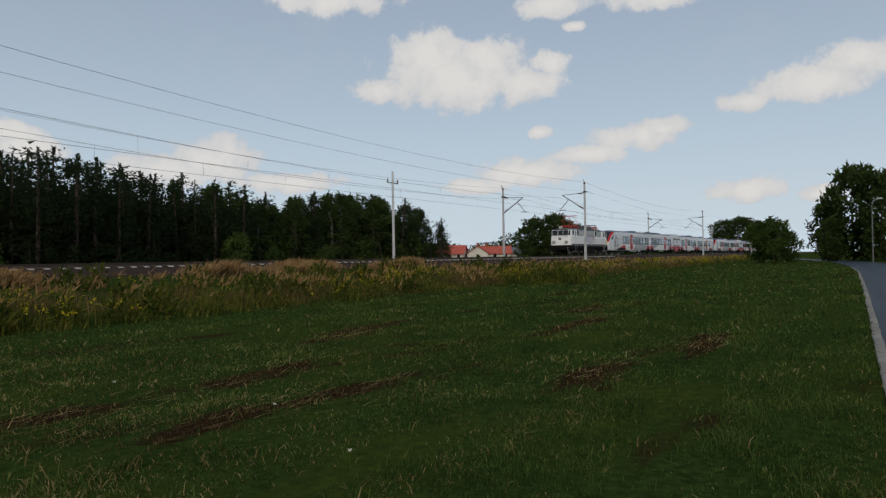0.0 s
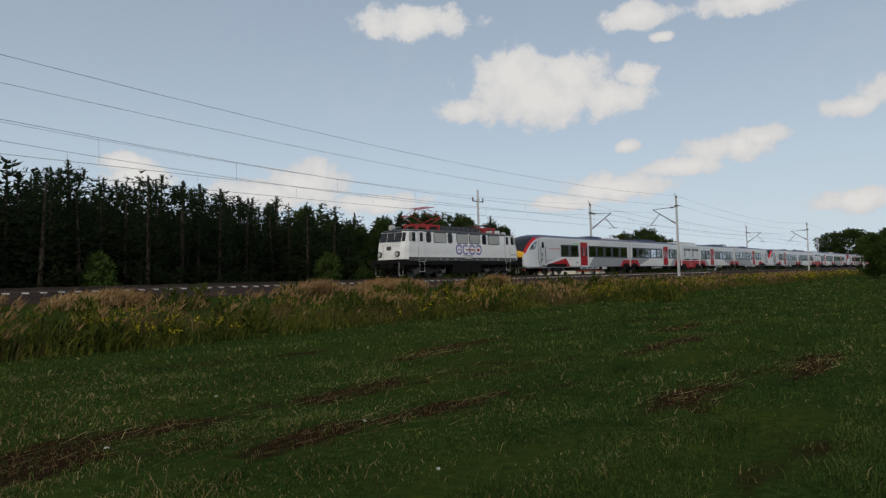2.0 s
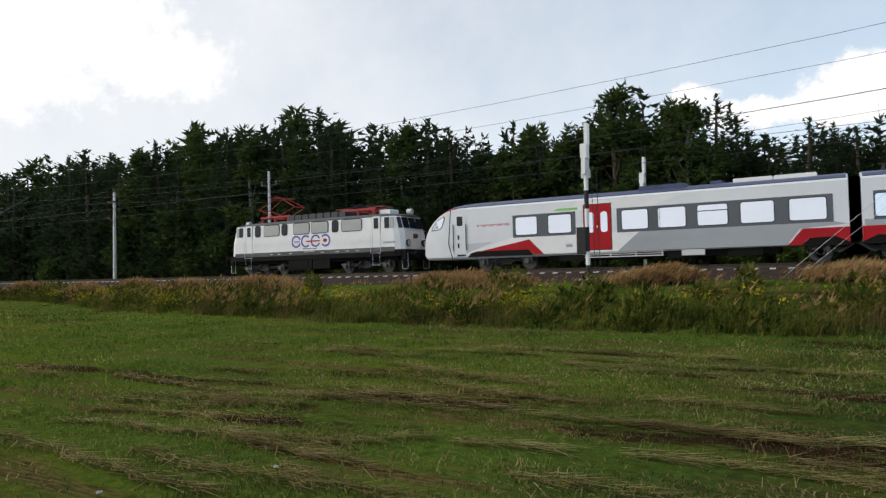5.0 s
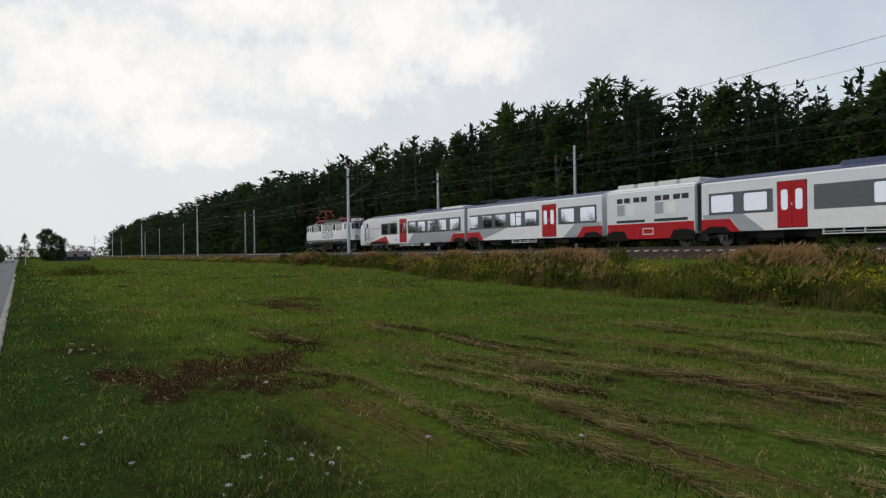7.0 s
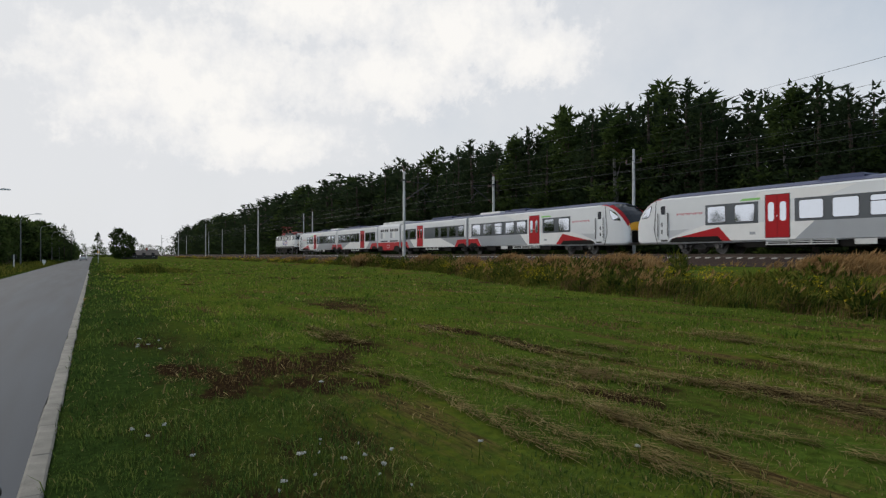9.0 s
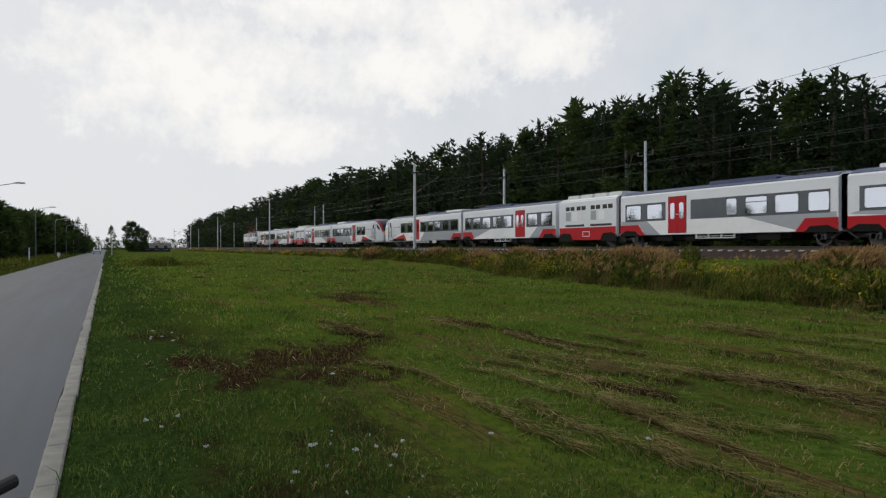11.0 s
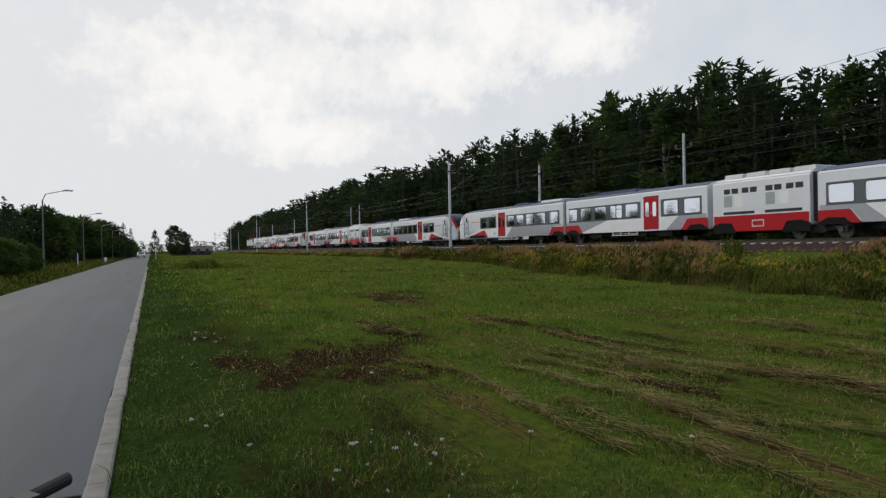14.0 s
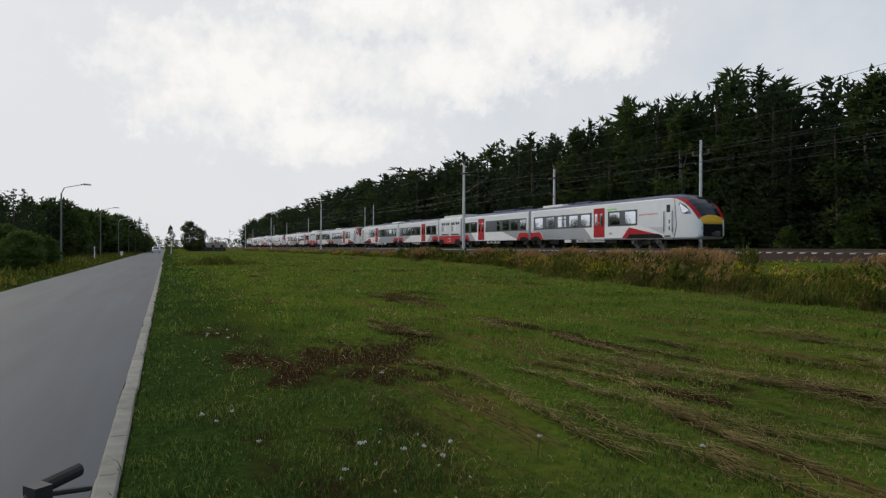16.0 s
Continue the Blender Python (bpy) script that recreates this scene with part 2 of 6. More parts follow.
WORNGREY = material("scuffed_grey_band", (0.055, 0.056, 0.06), 0.6, 0, 0.5, 3.5, other=(0.16, 0.16, 0.16), stretch=(0.3, 1, 2))
PANTO = material("red_oxide", (0.36, 0.03, 0.03), 0.55, 0, 0.2, 8)
STEEL = material("worn_steel", (0.11, 0.105, 0.10), 0.45, 0.4, 0.35, 12)
BOGIE = material("bogie_grey", (0.028, 0.027, 0.026), 0.7, 0, 0.4, 9, spec=0.3)
PALE = material("pale_handrail", (0.62, 0.63, 0.62), 0.5, 0.2, 0.1, 10)
CREAM = material("blind_glass", (0.42, 0.43, 0.40), 0.18, 0.0, 0.12, 3, coat=0.6)
PANE = material("tinted_pane", (0.72, 0.76, 0.83), 0.05, 1.0, 0.04, 1)
PANE_DARK = material("dark_pane", (0.014, 0.016, 0.022), 0.08, 0.0, 0.1, 2, spec=0.35)
RUBBER = material("black_rubber", (0.015, 0.015, 0.016), 0.7, 0, 0.3, 20)
LENS = material("lamp_lens", (0.55, 0.56, 0.55), 0.15, 0.2, 0.1, 6)
CONCRETE = material("concrete", (0.36, 0.36, 0.34), 0.85, 0, 0.25, 5, bump=0.3)
MASTMAT = material("galvanised_mast", (0.52, 0.53, 0.53), 0.55, 0.3, 0.2, 5)
BALLAST = material("ballast", (0.034, 0.022, 0.017), 0.95, 0, 0.5, 22, bump=0.9, bump_scale=30, spec=0.1)
SLEEPER = material("sleeper_concrete", (0.50, 0.49, 0.46), 0.9, 0, 0.3, 6, random=0.6)
RAILMAT = material("rail_steel", (0.060, 0.042, 0.032), 0.6, 0.3, 0.3, 8)
WIRE = material("copper_wire", (0.035, 0.038, 0.04), 0.6, 0.2, 0.1, 10)
CERAMIC = material("insulator_brown", (0.10, 0.05, 0.035), 0.3, 0, 0.1, 10)
ASPHALT = material("asphalt", (0.024, 0.033, 0.047), 0.6, 0, 0.6, 2.4, spec=0.22, stretch=(0.05, 1.0, 1.0))
BARK = material("pine_bark", (0.055, 0.038, 0.028), 0.9, 0, 0.4, 8, bump=0.5, random=0.3)
BIRCHBARK = material("birch_bark", (0.13, 0.125, 0.115), 0.8, 0, 0.5, 9)
def grass_material(name, colours, rough=0.7, sheen=0.35, scale=0.7):
    """Blades whose colour changes from blade to blade and from patch to patch; thin enough for light to pass."""
    m = bpy.data.materials.new(name)
    m.use_nodes = True
    nt = m.node_tree
    N, L = nt.nodes.new, nt.links.new
    b = nt.nodes["Principled BSDF"]
    b.inputs["Roughness"].default_value, b.inputs["Specular IOR Level"].default_value = rough, 0.05
    geo, n, ma, ramp = N("ShaderNodeNewGeometry"), N("ShaderNodeTexNoise"), N("ShaderNodeMath"), N("ShaderNodeValToRGB")
    n.inputs["Scale"].default_value, n.inputs["Detail"].default_value = scale, 6
    L(geo.outputs["Position"], n.inputs["Vector"])
    ma.operation = "MULTIPLY_ADD"
    L(geo.outputs["Random Per Island"], ma.inputs[0])
    ma.inputs[1].default_value = 0.5
    L(n.outputs[0], ma.inputs[2])
    sb = N("ShaderNodeMath"); sb.operation = "SUBTRACT"
    L(ma.outputs[0], sb.inputs[0]); sb.inputs[1].default_value = 0.25
    L(sb.outputs[0], ramp.inputs[0])
    el = ramp.color_ramp.elements
    el[0].position, el[1].position = 0.2, 0.85
    el[0].color, el[1].color = (*colours[0], 1), (*colours[-1], 1)
    for k, c in enumerate(colours[1:-1]):
        e = el.new(0.2 + 0.65 * (k + 1) / (len(colours) - 1))
        e.color = (*c, 1)
    L(ramp.outputs[0], b.inputs["Base Color"])
    tr, mx, out = N("ShaderNodeBsdfTranslucent"), N("ShaderNodeMixShader"), nt.nodes["Material Output"]
    L(ramp.outputs[0], tr.inputs["Color"])
    mx.inputs[0].default_value = sheen
    L(b.outputs[0], mx.inputs[1]); L(tr.outputs[0], mx.inputs[2])
    L(mx.outputs[0], out.inputs["Surface"])
    return m


NEEDLE = grass_material("pine_needles", [(0.020, 0.034, 0.017), (0.030, 0.047, 0.021), (0.042, 0.062, 0.026)], 0.8, 0.5, 0.25)
SPRUCE = grass_material("spruce_needles", [(0.019, 0.033, 0.017), (0.029, 0.046, 0.021), (0.040, 0.060, 0.026)], 0.8, 0.5, 0.25)
LEAF = grass_material("broad_leaves", [(0.032, 0.052, 0.016), (0.050, 0.078, 0.021), (0.075, 0.105, 0.028)], 0.75, 0.4, 0.25)
BUSH = grass_material("bush_leaves", [(0.040, 0.070, 0.018), (0.065, 0.105, 0.026), (0.10, 0.14, 0.034)], 0.7, 0.4, 0.3)
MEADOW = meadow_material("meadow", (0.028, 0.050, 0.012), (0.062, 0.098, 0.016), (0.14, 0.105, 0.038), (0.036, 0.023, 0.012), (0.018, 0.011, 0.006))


# ---- mesh builder ----
class Shape:
    """Vertices and faces gathered into one mesh."""

    def __init__(self):
        self.v, self.f = [], []

    def add(self, verts, faces):
        o = len(self.v)
        self.v += [tuple(p) for p in verts]
        self.f += [tuple(i + o for i in q) for q in faces]
        return self

    def box(self, x0, y0, z0, x1, y1, z1, c=0.0):
        """A box, its upright and level edges cut off by c."""
        if not c:
            return self.add([(x0, y0, z0), (x1, y0, z0), (x1, y1, z0), (x0, y1, z0), (x0, y0, z1), (x1, y0, z1), (x1, y1, z1), (x0, y1, z1)],
                            [(3, 2, 1, 0), (4, 5, 6, 7), (0, 1, 5, 4), (1, 2, 6, 5), (2, 3, 7, 6), (3, 0, 4, 7)])
        pts = [(x0 + c, z0), (x1 - c, z0), (x1, z0 + c), (x1, z1 - c), (x1 - c, z1), (x0 + c, z1), (x0, z1 - c), (x0, z0 + c)]
        return self.prism(pts, y0, y1)

    def prism(self, pts, y0, y1):
        """An outline in x and z, drawn out from y0 to y1."""
        n = len(pts)
        if y0 > y1:
            y0, y1 = y1, y0
        if sum(pts[i][0] * pts[(i + 1) % n][1] - pts[(i + 1) % n][0] * pts[i][1] for i in range(n)) < 0:
            pts = pts[::-1]
        return self.add([(x, y0, z) for x, z in pts] + [(x, y1, z) for x, z in pts],
                        [tuple(range(n)), tuple(range(2 * n - 1, n - 1, -1))] + [(i, i + n, (i + 1) % n + n, (i + 1) % n) for i in range(n)])

    def rod(self, a, b, r, n=6, r2=None):
        a, b = Vector(a), Vector(b)
        d = (b - a).normalized()
        u = d.orthogonal().normalized()
        w = d.cross(u)
        r2 = r if r2 is None else r2
        ring = lambda c, q: [c + (u * math.cos(2 * math.pi * i / n) + w * math.sin(2 * math.pi * i / n)) * q for i in range(n)]
        return self.add(ring(a, r) + ring(b, r2), [tuple(range(n - 1, -1, -1)), tuple(range(n, 2 * n))] + [(i, (i + 1) % n, (i + 1) % n + n, i + n) for i in range(n)])

    def loft(self, rings, caps=True):
        n = len(rings[0])
        faces = [(k * n + i, k * n + (i + 1) % n, (k + 1) * n + (i + 1) % n, (k + 1) * n + i) for k in range(len(rings) - 1) for i in range(n)]
        if caps:
            faces += [tuple(range(n - 1, -1, -1)), tuple(range((len(rings) - 1) * n, len(rings) * n))]
        return self.add([p for r in rings for p in r], faces)

    def mesh(self, name):
        me = bpy.data.meshes.new(name)
        me.from_pydata(self.v, [], self.f)
        me.update()
        bm = bmesh.new()
        bm.from_mesh(me)
        bmesh.ops.recalc_face_normals(bm, faces=bm.faces[:])
        bm.to_mesh(me)
        bm.free()
        return me


def part(name, shape, mat, parent=None, label="", smooth=False):
    me = shape.mesh(name) if isinstance(shape, Shape) else shape
    if not me.materials:
        me.materials.append(mat)
    if smooth:
        me.polygons.foreach_set("use_smooth", [True] * len(me.polygons))
    ob = new(name, me)
    if parent:
        ob.parent = parent
    if label:
        tagged(ob, label)
    return ob


def thing(name, label, category, group="", m=None):
    ob = tagged(new(name), label, category, group)
    if m is not None:
        ob.matrix_basis = m
    return ob


def rounded(x0, z0, x1, z1, r):
    pts = []
    for cx, cz, a in ((x1 - r, z0 + r, -90), (x1 - r, z1 - r, 0), (x0 + r, z1 - r, 90), (x0 + r, z0 + r, 180)):
        pts += [(cx + r * math.cos(radians(a + k)), cz + r * math.sin(radians(a + k))) for k in (0, 45, 90)]
    return pts


# ---- ground ----
def foot_line(x):
    """Where the meadow ends and the weeds of the embankment begin."""
    return float(np.interp(x, [-400, -60, -41, -29, -9, 12, 33, 75, 130, 400], [23.5, 23.5, 22.0, 18.5, 15.6, 15.6, 16.6, 17.4, 19, 22]))


def ground_z(x, y):
    f = foot_line(x)
    if y < f - 1.5:
        z = 0.0
    elif y < 25.2:
        k = min(1, (y - f + 1.5) / max(1.0, (25.2 - f + 1.5)))
        z = 1.05 * k * k * (3 - 2 * k)
    elif y < 37.5:
        z = 1.05
    else:
        z = 1.05 - 0.75 * min(1, (y - 37.5) / 5)
    if abs(x) < 60 and -0.2 < y < f:
        z += 0.05 * noise.noise((x * 0.3, y * 0.45, 0.0)) * min(1, (y + 0.2) / 2)
    return z


def build_ground():
    xs = [-3000, -1500, -800, -500] + list(np.arange(-400, -60, 12.0)) + list(np.arange(-60, 60, 1.0)) + list(np.arange(60, 401, 12.0)) + [500, 800, 1500, 3000]
    ys = [-3000, -1200, -500, -200, -80, -40, -20, -10, -5.4, -3, -0.6] + list(np.arange(0.0, 26, 0.65)) + [27, 31, 37.4, 39, 41, 43, 46, 60, 90, 150, 300, 600, 1200, 3000]
    v = [(x, y, ground_z(x, y)) for x in xs for y in ys]
    n = len(ys)
    f = [(i * n + j, (i + 1) * n + j, (i + 1) * n + j + 1, i * n + j + 1) for i in range(len(xs) - 1) for j in range(n - 1)]
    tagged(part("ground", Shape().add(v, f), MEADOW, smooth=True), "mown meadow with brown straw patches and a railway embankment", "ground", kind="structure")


build_ground()

ROAD = [(-700, -2.0), (-300, -2.9), (-140, -2.9), (-60, -2.85), (0, -2.85), (12, -2.68), (30, -2.5), (60, -2.05), (75, -1.4), (110, 1.5), (150, 9.0), (200, 21.0), (260, 38.0)]


def road_at(x):
    return float(np.interp(x, [p[0] for p in ROAD], [p[1] for p in ROAD]))


def build_road():
    xs = list(np.arange(-700, -60, 20.0)) + list(np.arange(-60, -24, 2.0)) + list(np.arange(-24, 12, 0.4)) + list(np.arange(12, 80, 2.0)) + list(np.arange(80, 201, 6.0))
    rings = []
    for x in xs:
        c, h = road_at(x), 2.41
        e = 0.05 * noise.noise((x * 0.6, 3.0, 0)) + 0.02 * noise.noise((x * 2.3, 8.0, 0))
        rings.append([(x, c - h + e, -0.05), (x, c - h + e, 0.02), (x, c, 0.06), (x, c + h + e * 0.4, 0.02), (x, c + h + e * 0.4, -0.05)])
    tagged(part("road", Shape().loft(rings), ASPHALT, smooth=False), "narrow grey worn asphalt road with faint wheel tracks", "road", kind="structure")


build_road()


# ---- track ----
def build_track():
    prof = [(24.3, 0.8), (24.8, 1.07), (26.3, 1.12), (26.8, 1.22), (27.5, 1.36), (27.72, 1.42), (34.2, 1.42), (34.9, 1.30), (35.9, 0.9)]
    xs = [-800] + list(np.arange(-200, 141, 4.0)) + [240, 600]
    tagged(part("ballast_bed", Shape().loft([[(x, y, z) for y, z in prof] for x in xs]), BALLAST), "dark brown crushed-stone ballast bed", "ballast", kind="structure")
    for cy in (TRACK_NEAR, TRACK_FAR):
        for side in (-0.7535, 0.7535):
            y = cy + side
            s = Shape()
            pts = [(-0.07, 0), (0.07, 0), (0.07, 0.02), (0.012, 0.04), (0.012, 0.12), (0.035, 0.135), (0.035, 0.17), (-0.035, 0.17), (-0.035, 0.135), (-0.012, 0.12), (-0.012, 0.04), (-0.07, 0.02)]
            s.loft([[(x, y + a, RAIL - 0.17 + b) for a, b in pts] for x in (-800, 600)])
            tagged(part("rail", s, RAILMAT), "long brown steel rail with a bright running edge", "rail", kind="structure")
    sl = Shape().loft([[(-0.13, y, -0.2), (0.13, y, -0.2), (0.10, y, h), (-0.10, y, h)] for y, h in ((-1.3, -0.01), (-1.08, 0.0), (-1.0, -0.06), (0, -0.08), (1.0, -0.06), (1.08, 0.0), (1.3, -0.01))])
    me = sl.mesh("sleeper")
    me.materials.append(SLEEPER)
    for cy in (TRACK_NEAR, TRACK_FAR):
        bed = tagged(new("sleeper_row"), "row of pale concrete sleepers under the rails", "sleepers", kind="structure")
        bed.location = (0, cy, RAIL - 0.17)
        lo, hi = (-95, 85) if cy == TRACK_NEAR else (-40, 40)
        for i in range(int((hi - lo) / 0.62)):
            ob = new("sleeper", me)
            ob.parent = bed
            ob.location = (lo + i * 0.62, random.uniform(-0.02, 0.02), 0)


build_track()


# ---- train ----
HALF = 1.40      # half the width of the coaches


NOSE_X = [0, 0.10, 0.25, 0.5, 0.8, 1.2, 1.6, 2.0, 2.5, 3.2]


def nose_top(x):
    return float(np.interp(x, NOSE_X, [1.80, 2.08, 2.34, 2.70, 3.00, 3.29, 3.49, 3.62, 3.69, 3.72]))


def nose_half(x):
    return float(np.interp(x, [0, 0.10, 0.25, 0.5, 1.0, 1.6, 2.4], [0.98, 1.08, 1.15, 1.23, 1.32, 1.375, HALF]))


def skin(x, u, cab, lift=0.0):
    """A point of a coach's upper skin, x along it and u from side to side."""
    top, w = (nose_top(x), nose_half(x)) if cab else (3.72, HALF)
    side = min(3.36, top - 0.25)
    return (x, u * (w + lift * abs(u)), top - (top - side) * abs(u) ** 3 + lift)


US = (-1, -0.9, -0.72, -0.4, 0, 0.4, 0.72, 0.9, 1)


def coach_body(length, cab):
    xs = (NOSE_X if cab else [0]) + [length]
    rings = []
    for x in xs:
        w = nose_half(x) if cab else HALF
        low = (0.62 + 0.18 * max(0, 0.3 - x) / 0.3 if x < 3.3 else 0.74) if cab else 0.74
        rings.append([(x, -w + 0.10, low), (x, -w, low + 0.12)] + [skin(x, u, cab) for u in US] + [(x, w, low + 0.12), (x, w - 0.10, low)])
    return rings


def strip(xs, us, cab, lift):
    s = Shape()
    top = [[skin(x, u, cab, lift) for u in us] for x in xs]
    bot = [[skin(x, u, cab, lift - 0.05) for u in us[::-1]] for x in xs]
    return s.loft([a + b for a, b in zip(top, bot)])


def flip_shape(shape, length):
    shape.v = [(length - x, y, z) for x, y, z in shape.v]
    return shape


def bogie(parent, cx, X, span=2.6):
    """A bogie with its frame, four wheels and axle boxes."""
    f = Shape()
    for sy in (-1, 1):
        f.box(X(cx) - span / 2 - 0.35, sy * 1.02 - 0.07, 0.42, X(cx) + span / 2 + 0.35, sy * 1.02 + 0.07, 0.62, 0.05)
        f.box(X(cx) - 0.45, sy * 1.05 - 0.10, 0.30, X(cx) + 0.45, sy * 1.05 + 0.10, 0.72, 0.06)
    f.box(X(cx) - 0.3, -1.0, 0.4, X(cx) + 0.3, 1.0, 0.6)
    bo = part("bogie", f, BOGIE, parent, "black steel bogie frame")
    for sx in (-span / 2, span / 2):
        for sy in (-0.75, 0.75):
            w = Shape().rod((X(cx) + sx, sy - 0.06, 0.43), (X(cx) + sx, sy + 0.06, 0.43), 0.43, 20)
            w.rod((X(cx) + sx, sy - 0.11, 0.43), (X(cx) + sx, sy + 0.11, 0.43), 0.16, 12)
            part("wheel", w, STEEL, bo, "worn steel wheel")
        for sy in (-1.14, 1.14):
            b = Shape()
            b.rod((X(cx) + sx, sy - 0.09, 0.46), (X(cx) + sx, sy + 0.09, 0.46), 0.15, 10)
            b.rod((X(cx) + sx + 0.28, sy, 0.35), (X(cx) + sx + 0.28, sy, 0.75), 0.07, 8)
            b.box(X(cx) + sx - 0.30, sy - 0.05, 0.52, X(cx) + sx + 0.30, sy + 0.05, 0.60, 0.02)
            part("axle_box", b, STEEL, bo)
    for sy in (-1.24, 1.24):
        part("damper", Shape().rod((X(cx) - 0.62, sy, 0.38), (X(cx) - 0.12, sy, 0.74), 0.045, 8).rod((X(cx) + 0.12, sy, 0.74), (X(cx) + 0.62, sy, 0.38), 0.045, 8), BOGIE, bo)
        part("brake_disc", Shape().rod((X(cx) - span / 2, sy * 0.72 - 0.02, 0.43), (X(cx) - span / 2, sy * 0.72 + 0.02, 0.43), 0.27, 16), STEEL, bo, "worn brake disc")


def coach(kind, length, mirrored, label, number):
    """One vehicle of the multiple unit: cab coach, middle coach or power module."""
    cab, pack = kind == "cab", kind == "pack"
    top = thing("power_module" if pack else "cab_coach" if cab else "middle_coach", label, "railway coach", "coaches of the towed trains")
    X = (lambda x: length - x) if mirrored else (lambda x: x)
    fl = (lambda s: flip_shape(s, length)) if mirrored else (lambda s: s)
    part("body", fl(Shape().loft(coach_body(length, cab))), SILVER, top)
    r0 = 1.65 if cab else 0.06
    xs = [r0, 2.0, 2.5, 3.2, length - 0.06] if cab else [r0, length - 0.06]
    part("roof", fl(strip(xs, US[1:-1], cab, 0.03)), BLUE if not pack else SILVER, top, "dark blue curved roof" if not pack else "")

    def panel(name, pts, mat, lift, parent=top, label="", thick=0.03):
        obs = []
        for sy in (-1, 1):
            s = Shape().prism([(X(x), z) for x, z in pts], sy * (HALF - thick), sy * (HALF + lift))
            obs.append(part(name, s, mat, parent, label))
        return obs

    def rect(name, x0, z0, x1, z1, mat, lift, parent=top, r=0.0, label=""):
        return panel(name, rounded(x0, z0, x1, z1, r) if r else [(x0, z0), (x1, z0), (x1, z1), (x0, z1)], mat, lift, parent, label)

    def band(x0, x1, panes, opening=()):
        rect("window_band", x0, 1.66, x1, 2.83, BAND, 0.006, label="dark glazed window band")
        for k, (a, b) in enumerate(panes):
            rect("window_seal", a - 0.04, 1.755, b + 0.04, 2.745, RUBBER, 0.010, r=0.12)
            rect("window_pane", a, 1.795, b, 2.705, PANE, 0.015, r=0.09)
            if k in opening:
                rect("window_bar", a, 2.42, b, 2.46, RUBBER, 0.022)

    def double_door(x0, x1):
        rect("door_frame", x0 - 0.04, 0.84, x1 + 0.04, 3.13, RUBBER, 0.006)
        mid = (x0 + x1) / 2
        for a, b in ((x0, mid - 0.012), (mid + 0.012, x1)):
            leaves = rect("door_leaf", a, 0.87, b, 3.10, RED, 0.020, label="red sliding door leaf")
            c = (a + b) / 2
            for leaf, sy in zip(leaves, (-1, 1)):
                part("door_window", Shape().prism([(X(x), z) for x, z in rounded(c - 0.17, 1.72, c + 0.17, 2.72, 0.12)], sy * HALF, sy * (HALF + 0.032)), PANE, leaf)
        rect("door_button", mid - 0.03, 1.95, mid + 0.03, 2.05, PALE, 0.03)

    def step(x0, x1):
        for sy in (-1, 1):
            s = Shape().box(min(X(x0), X(x1)), sy * 1.36 - 0.05, 0.48, max(X(x0), X(x1)), sy * 1.36 + 0.05, 0.53)
            s.box(min(X(x0), X(x1)), sy * 1.36 - 0.04, 0.60, max(X(x0), X(x1)), sy * 1.36 + 0.04, 0.63)
            for k in np.linspace(0.02, 0.98, 4):
                xx = X(x0) + (X(x1) - X(x0)) * float(k)
                s.box(xx - 0.025, sy * 1.36 - 0.04, 0.48, xx + 0.025, sy * 1.36 + 0.04, 0.76)
            part("foot_step", s, PALE, top)

    under = Shape()
    a, b = (7.6, length - 2.6) if cab else (2.6, length - 2.6) if not pack else (2.5, length - 2.5)
    if not pack:
        under.box(X(a) if not mirrored else X(b), -1.15, 0.42, X(b) if not mirrored else X(a), 1.15, 0.80, 0.08)
        for k in range(4):
            xx = a + (b - a) * (k + 0.5) / 4
            under.box(X(xx) - 0.7, -1.3, 0.36, X(xx) + 0.7, 1.3, 0.76, 0.05)
        part("underframe", under, DARK, top)

    def end_red(x_end, inward):
        """Red corner panel over a shared bogie; inward is the sign along x."""
        e = x_end
        panel("red_panel", [(e, 0.80), (e, 1.43), (e + inward * 1.7, 1.43), (e + inward * 2.25, 0.74), (e + inward * 1.75, 0.74), (e + inward * 1.45, 1.02), (e + inward * 0.5, 1.06)], RED, 0.016, label="red bogie panel")
        # flat black sheet on the skin, painted in for the shade around the bogie
        panel("bogie_recess", [(e, 0.70), (e, 0.80), (e + inward * 0.5, 1.06), (e + inward * 1.45, 1.02), (e + inward * 1.75, 0.70)], DARK, 0.012)

    if cab:
        # windscreen, red surround and yellow nose on the cab's slope
        part("windscreen", fl(strip([0.15, 0.25, 0.5, 0.8, 1.2, 1.6, 1.72], (-0.74, -0.4, 0, 0.4, 0.74), True, 0.022)), PANE_DARK, top, "dark raked windscreen")
        for sy in (-1, 1):
            us = (-0.97, -0.86, -0.74) if sy < 0 else (0.74, 0.86, 0.97)
            part("red_surround", fl(strip([0.12, 0.25, 0.5, 0.8, 1.2, 1.6, 2.0, 2.3], us, True, 0.016)), RED, top)
        nose = strip([0.005, 0.05, 0.10, 0.16], (-0.86, -0.4, 0, 0.4, 0.86), True, 0.024)
        nose.loft([[(-0.03, y, 1.62), (0.04, y, 1.62), (0.04, y, 1.84 - 0.1 * abs(y)), (-0.005, y, 1.84 - 0.1 * abs(y)), (-0.03, y, 1.76 - 0.1 * abs(y))] for y in (-0.84, -0.4, 0, 0.4, 0.84)])
        part("yellow_nose", fl(nose), YELLOW, top, "yellow warning panel")
        part("nose_recess", fl(Shape().prism([(-0.035, 0.80), (-0.035, 1.60), (0.35, 1.60), (0.35, 0.70)], -0.82, 0.82)), DARK, top)
